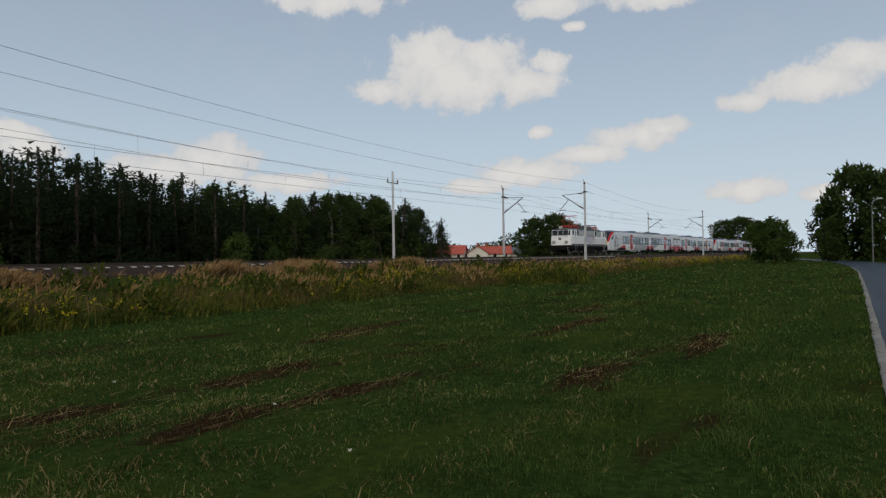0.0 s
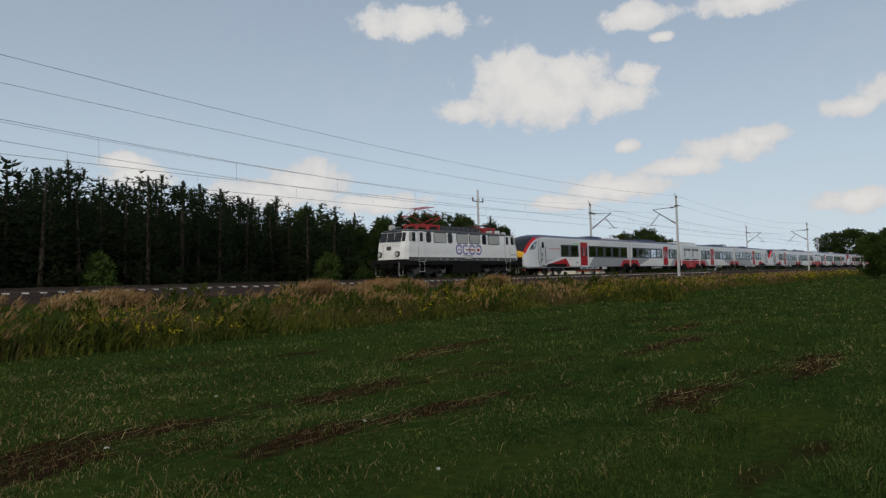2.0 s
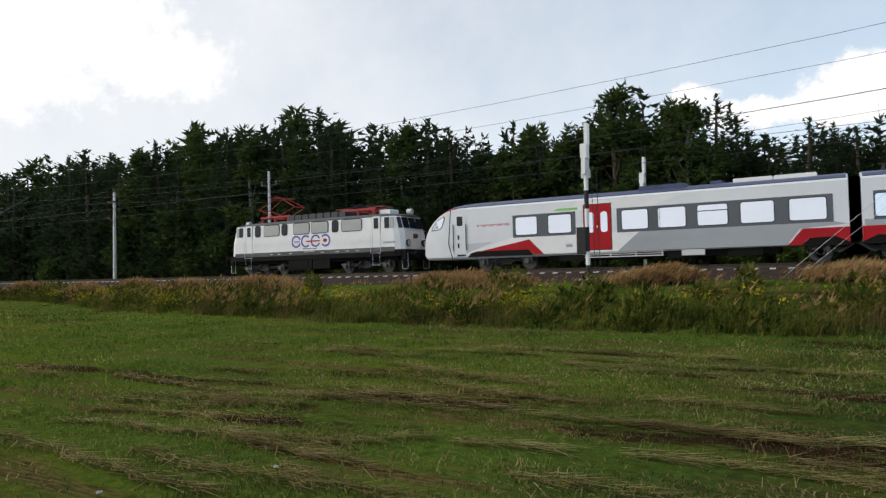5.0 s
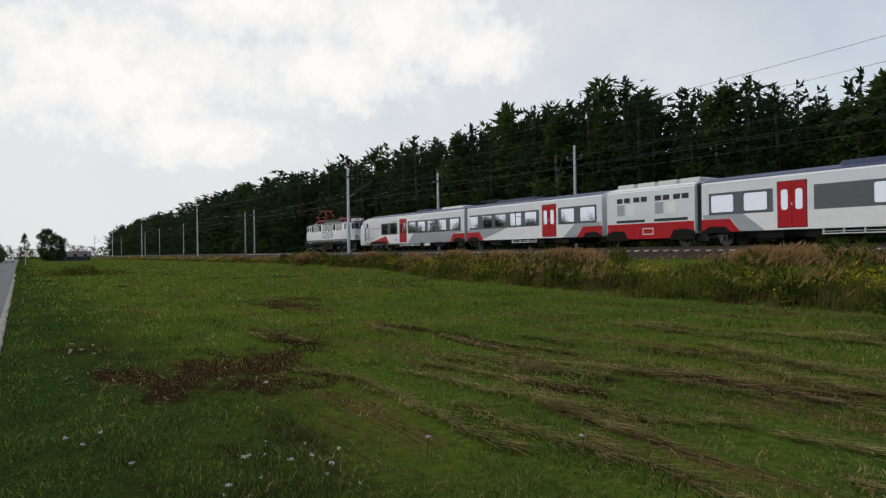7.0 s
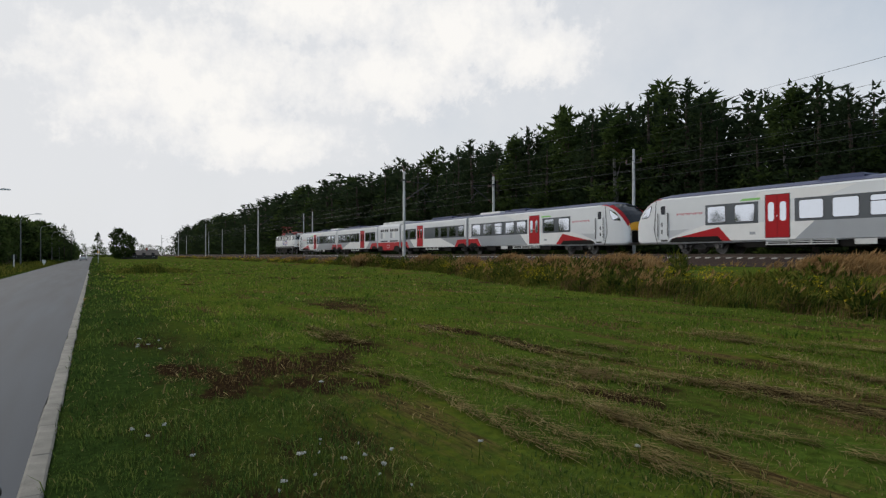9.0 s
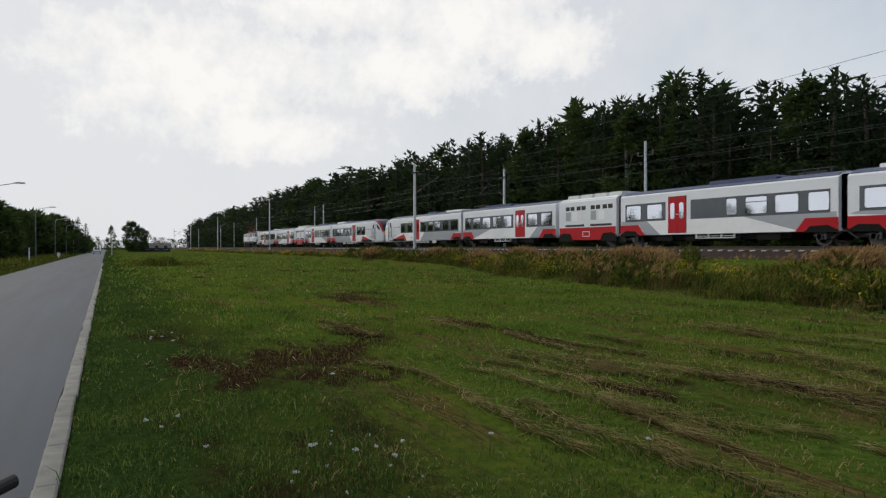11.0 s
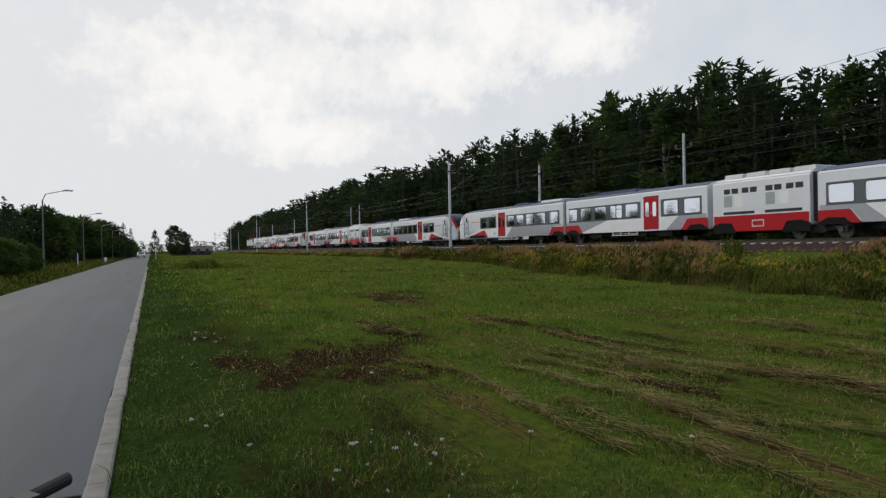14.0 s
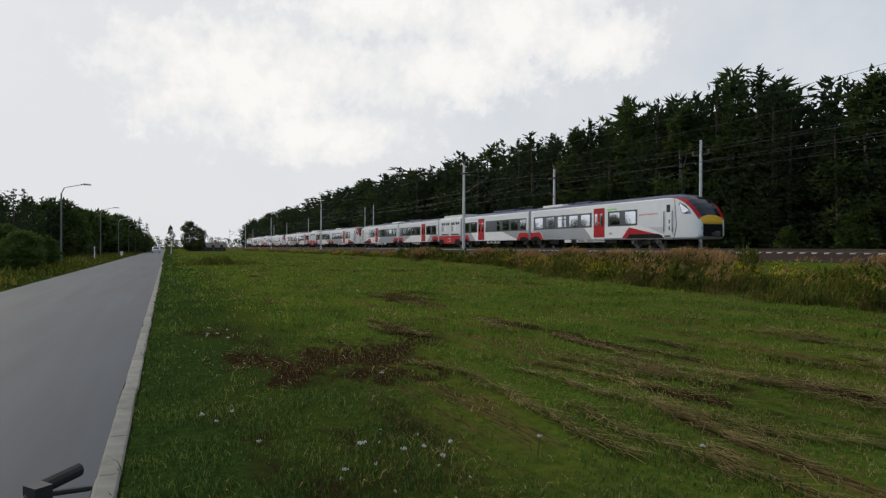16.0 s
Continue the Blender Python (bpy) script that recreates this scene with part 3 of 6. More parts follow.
        part("coupler", fl(Shape().box(-0.42, -0.12, 0.84, 0.1, 0.12, 1.06, 0.03).box(-0.46, -0.2, 0.76, -0.36, 0.2, 1.14, 0.04)), STEEL, top)
        for sy in (-1, 1):
            part("headlamp", fl(Shape().rod((-0.04, sy * 0.90, 1.32), (0.12, sy * 0.90, 1.32), 0.07, 12)), LENS, top)
            # the side window lies in the cab's curved flank
            for nm, grow, out, mt, lb in (("cab_window_seal", 1.12, 0.010, RUBBER, ""), ("cab_window", 1.0, 0.018, PANE, "pale angular cab side window")):
                w0 = [(1.08 + (x - 1.08) * grow, 2.62 + (z - 2.62) * grow) for x, z in ((0.66, 2.30), (0.76, 2.52), (1.02, 2.80), (1.50, 3.02), (1.52, 2.88), (1.36, 2.46), (1.20, 2.34))]
                cw = Shape().loft([[(X(x), sy * (nose_half(x) + d), z) for x, z in w0] for d in (-0.05, out)])
                part(nm, cw, mt, top, lb)
        panel("white_panel", [(2.9, 0.92), (5.74, 1.70), (12.35, 1.70), (11.25, 0.76), (7.4, 0.76), (6.62, 1.5)], WHITE, 0.003, label="white diagonal panel")
        panel("white_panel", [(8.9, 2.95), (9.3, 3.32), (14.4, 3.32), (12.9, 2.85), (9.5, 2.85)], WHITE, 0.003)
        panel("grey_panel", [(11.25, 0.76), (12.35, 1.70), (20.2, 1.70), (20.72, 1.55), (19.0, 1.43), (18.5, 0.76)], GREY, 0.0035, label="grey lower panel")
        # grey wedge that paints in the shading of the lower body's curve
        panel("grey_panel", [(2.1, 0.90), (2.0, 1.42), (4.6, 1.50), (2.9, 0.92)], material("lower_flank_shading", (0.52, 0.54, 0.57), 0.35, 0.2, 0.05, 2), 0.002)
        panel("red_panel", [(3.25, 0.92), (6.67, 1.54), (7.46, 0.75), (6.9, 0.75), (6.6, 1.02), (3.9, 1.02)], RED, 0.008, label="red wedge over the bogie")
        # the dark of the bogie opening, put in as a flat black panel
        panel("bogie_recess", [(3.0, 0.72), (3.2, 0.92), (3.6, 1.03), (6.6, 1.03), (6.9, 0.72)], DARK, 0.006)
        end_red(length, -1)
        panel("door_seam", [(2.02, 0.66), (1.78, 1.5), (1.95, 3.36), (1.98, 3.36), (1.82, 1.5), (2.06, 0.66)], RUBBER, 0.003)
        rect("cab_door", 2.18, 0.93, 2.96, 3.02, SILVER, 0.008, r=0.06)
        rect("cab_door_window", 2.36, 2.46, 2.72, 2.98, PANE_DARK, 0.014, r=0.05)
        for hx in (2.14, 2.94):
            for sy in (-1, 1):
                part("grab_rail", Shape().rod((X(hx), sy * 1.45, 1.10), (X(hx), sy * 1.45, 2.55), 0.025, 6), STRIPE, top)
        rect("door_handle", 2.40, 1.7, 2.50, 1.95, RUBBER, 0.02)
        rect("door_handle", 2.40, 1.25, 2.50, 1.5, RUBBER, 0.02)
        rect("vent", 2.35, 0.78, 2.9, 0.88, RUBBER, 0.008)
        for k in range(13):
            rect("name_mark", 3.62 + k * 0.15, 2.34 + (0.05 if k % 3 == 1 else 0), 3.62 + k * 0.15 + 0.11, 2.46, PINK, 0.004)
        rect("small_label", 9.0 - 0.35, 1.05, 9.0, 1.2, GREY, 0.005)
        band(5.74, 9.18, [(5.92, 7.10), (7.74, 8.94)])
        panel("green_film", [(8.0, 2.9), (8.25, 3.02), (9.3, 3.02), (9.3, 2.9)], GREEN, 0.005)
        double_door(9.62, 10.96)
        band(11.25, 20.25, [(11.5, 12.72), (13.2, 14.42), (14.95, 16.2), (16.75, 18.05), (18.65, 20.0)], (2,))
        step(9.6, 13.4)
        rect("battery_box", 14.2, 0.46, 15.2, 0.74, PALE, -0.06)
        eq = Shape()
        for x0, x1 in ((16.4, 18.0), (18.05, 19.7)):
            eq.box(min(X(x0), X(x1)), -0.75, 3.66, max(X(x0), X(x1)), 0.75, 3.86, 0.04)
        part("roof_unit", eq, WHITE, top, "white roof equipment box")
        part("roof_fairing", Shape().box(min(X(12.2), X(14.4)), -0.9, 3.6, max(X(12.2), X(14.4)), 0.9, 3.86, 0.1).box(min(X(15.4), X(15.9)), -0.5, 3.6, max(X(15.4), X(15.9)), 0.5, 3.88, 0.03), BLUE, top)
        bogie(top, 5.1, X)
        bogie(top, length + 0.2, X)
        part("gangway", Shape().box(min(X(length - 0.02), X(length + 0.44)), -1.15, 0.9, max(X(length - 0.02), X(length + 0.44)), 1.15, 3.5, 0.05), RUBBER, top, "black folded gangway bellows")
    elif kind == "mid":
        panel("white_panel", [(3.6, 0.76), (2.4, 1.70), (4.2, 1.70), (4.2, 2.83), (5.8, 2.83), (5.8, 1.70), (9.6, 1.70), (13.0, 0.80), (12.6, 0.76)], WHITE, 0.003, label="white diagonal panel")
        panel("grey_panel", [(2.3, 0.76), (1.75, 1.43), (0.08, 1.43), (0.08, 1.70), (2.4, 1.70), (3.6, 0.76)], GREY, 0.0035)
        panel("grey_panel", [(9.6, 1.70), (13.0, 0.80), (13.3, 0.76), (13.8, 1.43), (length - 0.08, 1.43), (length - 0.08, 1.70)], GREY, 0.0035, label="grey lower panel")
        end_red(0.0, 1)
        end_red(length, -1)
        band(0.45, 4.05, [(0.6, 1.9), (2.5, 3.75)])
        double_door(4.30, 5.70)
        band(6.05, length - 0.4, ([(6.35, 7.6), (8.05, 8.65), (8.75, 9.35)] if number == 2 else [(8.65, 9.3)]) + [(9.9, 11.2), (11.7, 13.0), (13.55, 14.6)], (1,))
        step(6.4, 9.2)
        eq = Shape().box(min(X(7.0), X(11.5)), -0.95, 3.62, max(X(7.0), X(11.5)), 0.95, 3.86, 0.12)
        part("roof_unit", eq, BLUE, top, "long blue roof fairing")
        rods = Shape()
        for k in (11.9, 12.7, 13.5, 14.2):
            rods.rod((X(k), -0.5, 3.72), (X(k), -0.5, 3.98), 0.05, 6).rod((X(k), 0.5, 3.72), (X(k), 0.5, 3.98), 0.05, 6)
        rods.rod((X(11.7), -0.5, 3.98), (X(14.4), -0.5, 3.98), 0.03, 6).box(min(X(12.2), X(13.8)), -0.3, 3.7, max(X(12.2), X(13.8)), 0.3, 3.9)
        part("roof_gear", rods, STRIPE, top)
        bogie(top, length + 0.2, X)
        part("gangway", Shape().box(min(X(length - 0.02), X(length + 0.44)), -1.15, 0.9, max(X(length - 0.02), X(length + 0.44)), 1.15, 3.5, 0.05), RUBBER, top, "black folded gangway bellows")
    else:
        rect("red_panel", 0.06, 0.50, length - 0.06, 1.43, RED, 0.006, label="red lower side panel")
        for e, s in ((0, 1), (length, -1)):
            # flat black panels stand in for shaded openings at both ends
            panel("bogie_recess", [(e, 0.40), (e, 0.85), (e + s * 0.5, 1.02), (e + s * 1.4, 0.98), (e + s * 1.75, 0.40)], DARK, 0.012)
        for x0 in (0.85, 1.42, 2.15, 2.72, 3.75, 4.32, 5.05, 5.62):
            rect("grille", x0, 2.72, x0 + 0.46, 3.02, RUBBER, 0.008)
        for x0 in (0.85, 1.6, 3.75, 4.6):
            rect("service_door", x0, 1.95, x0 + 0.6, 2.62, GREY if x0 in (0.85, 3.75) else WHITE, 0.005)
        for x0, x1 in ((0.8, 3.0), (3.7, 6.0)):
            rect("vent", x0, 1.50, x1, 1.66, STRIPE, 0.006)
        rect("access_frame", length / 2 - 0.4, 0.74, length / 2 + 0.4, 1.14, PALE, 0.010)
        rect("access_plate", length / 2 - 0.34, 0.80, length / 2 + 0.34, 1.08, RED, 0.014)
        eq = Shape()
        for k in range(4):
            eq.box(0.5 + k * 1.55, -0.9, 3.66, 1.8 + k * 1.55, 0.9, 3.90, 0.06)
        part("roof_unit", eq, PALE, top, "pale exhaust and cooling boxes")
        part("floor_box", Shape().box(0.6, -1.2, 0.42, length - 0.6, 1.2, 0.8, 0.05), DARK, top)
        bogie(top, length + 0.2, X)
        part("gangway", Shape().box(length - 0.02, -1.15, 0.9, length + 0.44, 1.15, 3.5, 0.05), RUBBER, top, "black folded gangway bellows")
    return top


def locomotive():
    top = thing("locomotive", "white electric locomotive with dark roof and violet ring emblem", "locomotive")
    HW = 1.42
    # side profile: rounded, backward leaning cab ends
    def ring(x, w, z0, z1, crown):
        return [(x, -w, z0), (x, -w, z1), (x, -w * 0.94, z1 + (crown - z1) * 0.35), (x, -w * 0.6, z1 + (crown - z1) * 0.85), (x, 0, crown),
                (x, w * 0.6, z1 + (crown - z1) * 0.85), (x, w * 0.94, z1 + (crown - z1) * 0.35), (x, w, z1), (x, w, z0)]
    lower = Shape()
    lower.loft([[(0.72 + k, -w, 1.33), (0.72 + k, w, 1.33), (0.78 + k, w, 2.2), (1.10 + k * 0.9, w * 0.97, 3.32), (1.10 + k * 0.9, -w * 0.97, 3.32), (0.78 + k, -w, 2.2)] for k, w in ((0, 1.08), (0.22, 1.30), (0.55, HW))]
               + [[(15.23 - k, -w, 1.33), (15.23 - k, w, 1.33), (15.17 - k, w, 2.2), (14.85 - k * 0.9, w * 0.97, 3.32), (14.85 - k * 0.9, -w * 0.97, 3.32), (15.17 - k, -w, 2.2)] for k, w in ((0.55, HW), (0.22, 1.30), (0, 1.08))])
    part("body", lower, WHITE, top)
    roof = Shape().loft([ring(1.02, 0.95, 3.30, 3.34, 3.40), ring(1.25, 1.22, 3.31, 3.36, 3.48), ring(2.3, 1.37, 3.33, 3.38, 3.58), ring(8, 1.37, 3.33, 3.38, 3.62), ring(13.6, 1.37, 3.33, 3.38, 3.58), ring(14.7, 1.22, 3.31, 3.36, 3.48), ring(14.93, 0.95, 3.30, 3.34, 3.40)])
    part("roof", roof, ROOF, top, "dark blue-black rounded roof")
    sk = Shape().loft([[(x, -w, 0.95), (x, w, 0.95), (x, w, 1.34), (x, -w, 1.34)] for x, w in ((0.66, 1.12), (0.9, 1.36), (1.3, 1.45), (14.65, 1.45), (15.05, 1.36), (15.29, 1.12))])
    part("frame_skirt", sk, DARK, top, "black frame band")

    def side(name, pts, mat, lift, parent=top, label=""):
        return [part(name, Shape().prism(pts, sy * (HW - 0.04), sy * (HW + lift)), mat, parent, label) for sy in (-1, 1)]

    def rect(name, x0, z0, x1, z1, mat, lift, r=0.0, label=""):
        return side(name, rounded(x0, z0, x1, z1, r) if r else [(x0, z0), (x1, z0), (x1, z1), (x0, z1)], mat, lift, label=label)

    side("grey_band", [(1.3, 1.24), (14.65, 1.24), (14.65, 1.50), (1.3, 1.50)], WORNGREY, 0.034, label="scuffed grey band")
    for x0, x1, kind in ((3.22, 3.66, 0), (4.05, 5.40, 1), (5.67, 6.10, 0), (6.70, 8.02, 1), (8.25, 9.58, 1), (9.95, 10.38, 0), (10.71, 12.22, 1)):
        rect("window_seal", x0 - 0.04, 2.56, x1 + 0.04, 3.32, RUBBER, 0.006, 0.14)
        rect("window", x0, 2.60, x1, 3.28, CREAM if kind else PANE_DARK, 0.012, 0.11, label="pale blinded window" if kind else "dark window")
        if kind:
            for q in range(5):
                rect("louvre", x0 + 0.08, 2.68 + q * 0.12, x1 - 0.08, 2.70 + q * 0.12, GREY, 0.016)
    for m in (lambda x: x, lambda x: 15.95 - x):
        rr = lambda name, x0, z0, x1, z1, mat, lift, r=0.0: rect(name, min(m(x0), m(x1)), z0, max(m(x0), m(x1)), z1, mat, lift, r)
        rr("cab_window", 1.68, 2.62, 2.0, 3.26, PANE_DARK, 0.010, 0.03)
        rr("cab_window", 1.38, 2.62, 1.62, 3.26, CREAM, -0.004, 0.03)
        rr("door_seal", 2.30, 1.34, 2.92, 3.36, GREY, 0.004, 0.04)
        rr("cab_door", 2.33, 1.36, 2.89, 3.34, WHITE, 0.010, 0.04)
        rr("door_window", 2.45, 2.62, 2.78, 3.26, PANE_DARK, 0.016, 0.03)
        for sy in (-1, 1):
            for hx in (2.26, 2.98):
                part("grab_rail", Shape().rod((m(hx), sy * 1.50, 1.15), (m(hx), sy * 1.50, 2.3), 0.014, 6), PALE, top)
            lad = Shape()
            for hx in (2.34, 2.86):
                lad.rod((m(hx), sy * 1.48, 0.40), (m(hx), sy * 1.48, 1.2), 0.009, 6)
            for hz in (0.45, 1.16):
                lad.box(min(m(2.32), m(2.88)), sy * 1.46 - 0.05, hz, max(m(2.32), m(2.88)), sy * 1.46 + 0.03, hz + 0.02)
            part("cab_step", lad, PALE, top, "pale cab ladder")
    # emblem: four open rings and a red bar
    def arc(cx, cz, r0, r1, a0, a1):
        n = 20
        ang = [radians(a0 + (a1 - a0) * i / n) for i in range(n + 1)]
        return [(cx + r1 * math.cos(a), cz + r1 * math.sin(a)) for a in ang] + [(cx + r0 * math.cos(a), cz + r0 * math.sin(a)) for a in ang[::-1]]
    for k, (a0, a1) in enumerate(((-20, -340), (45, 315), (25, 335), (-140, 140))):
        for sy in (-1, 1):
            pts = arc(6.92 + k * 0.82, 2.11, 0.29, 0.40, a0, a1)
            ya, yb = sy * (HW - 0.02), sy * (HW + 0.006)
            s = Shape().loft([[(p[0], ya, p[1]), (p[0], yb, p[1]), (q[0], yb, q[1]), (q[0], ya, q[1])] for p, q in zip(pts[:21], pts[:20:-1])])
            part("emblem_ring", s, LOGO, top)
    rect("emblem_bar", 7.75, 2.06, 8.95, 2.14, RED, 0.009)
    rect("emblem_dot", 9.2, 2.0, 9.5, 2.22, RED, 0.009, 0.1)
    rect("emblem_bar", 6.75, 2.07, 7.25, 2.13, LOGO, 0.009)
    for k in range(7):
        rect("number_bar", 7.5 + k * 0.17, 1.60, 7.62 + k * 0.17, 1.66, STRIPE, 0.006)
        rect("stencil_mark", 7.6 + k * 0.13, 1.40, 7.68 + k * 0.13, 1.46, PALE, 0.038)
    for k in range(8):
        rect("number_bar", 13.85 + k * 0.11, 1.72, 13.93 + k * 0.11, 1.82, GREY, 0.006)
    for x0 in (4.6, 5.3, 6.3, 9.0, 10.2, 11.0, 11.8):
        rect("stencil_mark", x0, 1.34, x0 + 0.28, 1.38, PALE, 0.038)
    # cab fronts
    for m, s in ((lambda x: x, -1), (lambda x: 15.95 - x, 1)):
        for y0, y1 in ((-1.03, -0.40), (-0.34, 0.34), (0.40, 1.03)):
            w = Shape()
            xo = 0.035
            a = [(m(0.86 + xo - 0.03), y0, 2.60), (m(0.86 + xo - 0.03), y1, 2.60), (m(1.05 + xo - 0.03), y1, 3.24), (m(1.05 + xo - 0.03), y0, 3.24)]
            w.loft([a, [(x - s * 0.2, y, z) for x, y, z in a]])
            part("windscreen", w, PANE_DARK, top, "dark cab windscreen pane")
        for sy in (-1, 1):
            q = [(0.915, 1.09, 2.60), (1.085, 1.268, 2.60), (1.257, 1.245, 3.24), (1.098, 1.072, 3.24)]
            w = Shape().loft([[(m(x - d), sy * (y + d), z) for x, y, z in q] for d in (0.014, -0.06)])
            part("windscreen", w, PANE_DARK, top, "dark angled corner pane")
        for y in (-0.86, 0.86):
            lamp = part("headlamp", Shape().rod((m(0.64), y, 1.72), (m(1.0), y, 1.72), 0.20, 16), STRIPE, top)
            part("lens", Shape().rod((m(0.62), y, 1.72), (m(0.70), y, 1.72), 0.15, 16), LENS, lamp)
            buf = Shape().rod((m(0.05), y, 1.05), (m(0.7), y, 1.05), 0.12, 12).rod((m(0.0), y, 1.05), (m(0.07), y, 1.05), 0.25, 18)
            part("buffer", buf, DARK, top, "round black buffer")
        part("top_lamp", Shape().rod((m(0.95), 0, 3.62), (m(1.25), 0, 3.62), 0.19, 16), LENS, top)
        part("crest", Shape().box(min(m(0.70), m(0.8)), -0.18, 2.02, max(m(0.70), m(0.8)), 0.18, 2.28, 0.04), STEEL, top)
        part("front_rail", Shape().rod((m(0.70), -1.0, 2.45), (m(0.70), 1.0, 2.45), 0.02, 6).rod((m(0.70), 0.5, 1.35), (m(0.70), 0.5, 2.45), 0.02, 6), PALE, top)
        for y in (-1.15, 1.15):
            hose = Shape()
            hose.rod((m(0.55), y, 0.2), (m(0.55), y, 1.1), 0.014, 6).rod((m(0.95), y, 0.2), (m(0.95), y, 1.1), 0.014, 6).rod((m(0.55), y, 0.2), (m(0.95), y, 0.2), 0.014, 6)
            part("shunter_step", hose, PALE, top, "pale shunter's step")
        part("buffer_beam", Shape().box(min(m(0.62), m(0.95)), -1.3, 0.70, max(m(0.62), m(0.95)), 1.3, 1.34, 0.04), DARK, top)
        part("coupling_hook", Shape().box(min(m(0.2), m(0.7)), -0.06, 0.95, max(m(0.2), m(0.7)), 0.06, 1.12), DARK, top)
    und = Shape().box(1.2, -1.2, 0.75, 14.7, 1.2, 1.0)
    und.box(6.2, -1.42, 0.28, 8.2, 1.42, 0.95, 0.05).box(8.3, -1.42, 0.34, 9.7, 1.42, 0.95, 0.05)
    part("underframe", und, DARK, top)
    boxes = Shape().box(6.4, -1.45, 0.4, 7.9, 1.45, 0.85, 0.02)
    part("battery_box", boxes, DARK, top)
    for cx in (3.7, 12.25):
        bogie(top, cx, lambda x: x, 3.05)
    # roof gear
    for k in range(8):
        gear = Shape().box(5.6 + k * 0.62, -0.75, 3.5, 6.12 + k * 0.62, 0.75, 3.92, 0.05)
        part("resistor_box", gear, ROOF, top, "dark resistor box")
    part("roof_locker", Shape().box(12.9, -0.45, 3.48, 13.7, 0.45, 3.84, 0.04), WHITE, top)
    part("horn", Shape().rod((1.6, 0.5, 3.75), (2.0, 0.5, 3.75), 0.06, 8).rod((1.62, 0.3, 3.6), (1.62, 0.3, 3.8), 0.03, 6), STRIPE, top)

    def pantograph(cx, rise):
        base = Shape()
        for y in (-0.62, 0.62):
            base.box(cx - 1.35, y - 0.05, 3.86, cx + 1.35, y + 0.05, 3.98)
        for x in (cx - 1.2, cx, cx + 1.2):
            base.box(x - 0.06, -0.62, 3.86, x + 0.06, 0.62, 3.96)
            for y in (-0.6, 0.6):
                base.rod((x, y, 3.48), (x, y, 3.9), 0.09, 8)
        p = part("pantograph", base, PANTO, top, "red diamond pantograph, raised" if rise > 1 else "red diamond pantograph, folded down")
        arms = Shape()
        knee, z = 0.9 + 0.5 * (1 - rise / 2.0), 3.98 + rise * 0.45
        for s in (-1, 1):
            for y in (-0.55, 0.55):
                arms.rod((cx + s * 0.25, y, 3.98), (cx + s * (knee + 0.55), y * 0.9, z), 0.024, 6)
        part("lower_arm", arms, PANTO, p)
        up = Shape()
        for s in (-1, 1):
            for y in (-0.5, 0.5):
                up.rod((cx + s * (knee + 0.55), y, z), (cx + s * 0.28, y * 0.6, 3.98 + rise), 0.022, 6)
            up.rod((cx + s * 0.28, -0.95, 3.98 + rise + 0.06), (cx + s * 0.28, 0.95, 3.98 + rise + 0.06), 0.035, 6)
            up.rod((cx + s * (knee + 0.55), -0.5, z), (cx + s * (knee + 0.55), 0.5, z), 0.03, 6)
        part("upper_arm", up, PANTO if rise > 1 else STRIPE, p)

    pantograph(4.3, 1.2)
    pantograph(11.4, 0.16)
    return top


CAB, MID, PACK, GAP = 20.8, 15.06, 6.46, 0.44
TRAIN = []


def build_train():
    loco = locomotive()
    TRAIN.append((loco, 0.0))
    first = [coach("cab", CAB, False, "silver, white and red cab coach with yellow nose", 1),
             coach("mid", MID, True, "silver middle coach with red doors and grey panels", 2),
             coach("pack", PACK, False, "short silver power module with red lower sides", 3),
             coach("mid", MID, False, "silver middle coach with red doors and grey panels", 4),
             coach("cab", CAB, True, "silver, white and red cab coach with yellow nose", 5)]
    at = []
    x = 16.5
    for ob, ln in zip(first, (CAB, MID, PACK, MID, CAB)):
        at.append(x)
        x += ln + GAP
    unit = x - GAP - 16.5 + 0.75
    for k in range(3):
        for ob, a in zip(first, at):
            o = ob if k == 0 else copy_thing(ob, Matrix.Identity(4))
            TRAIN.append((o, a + k * unit))
    for ob, a in TRAIN:
        ob.matrix_basis = pose(START + a, TRACK_FAR, RAIL)


build_train()


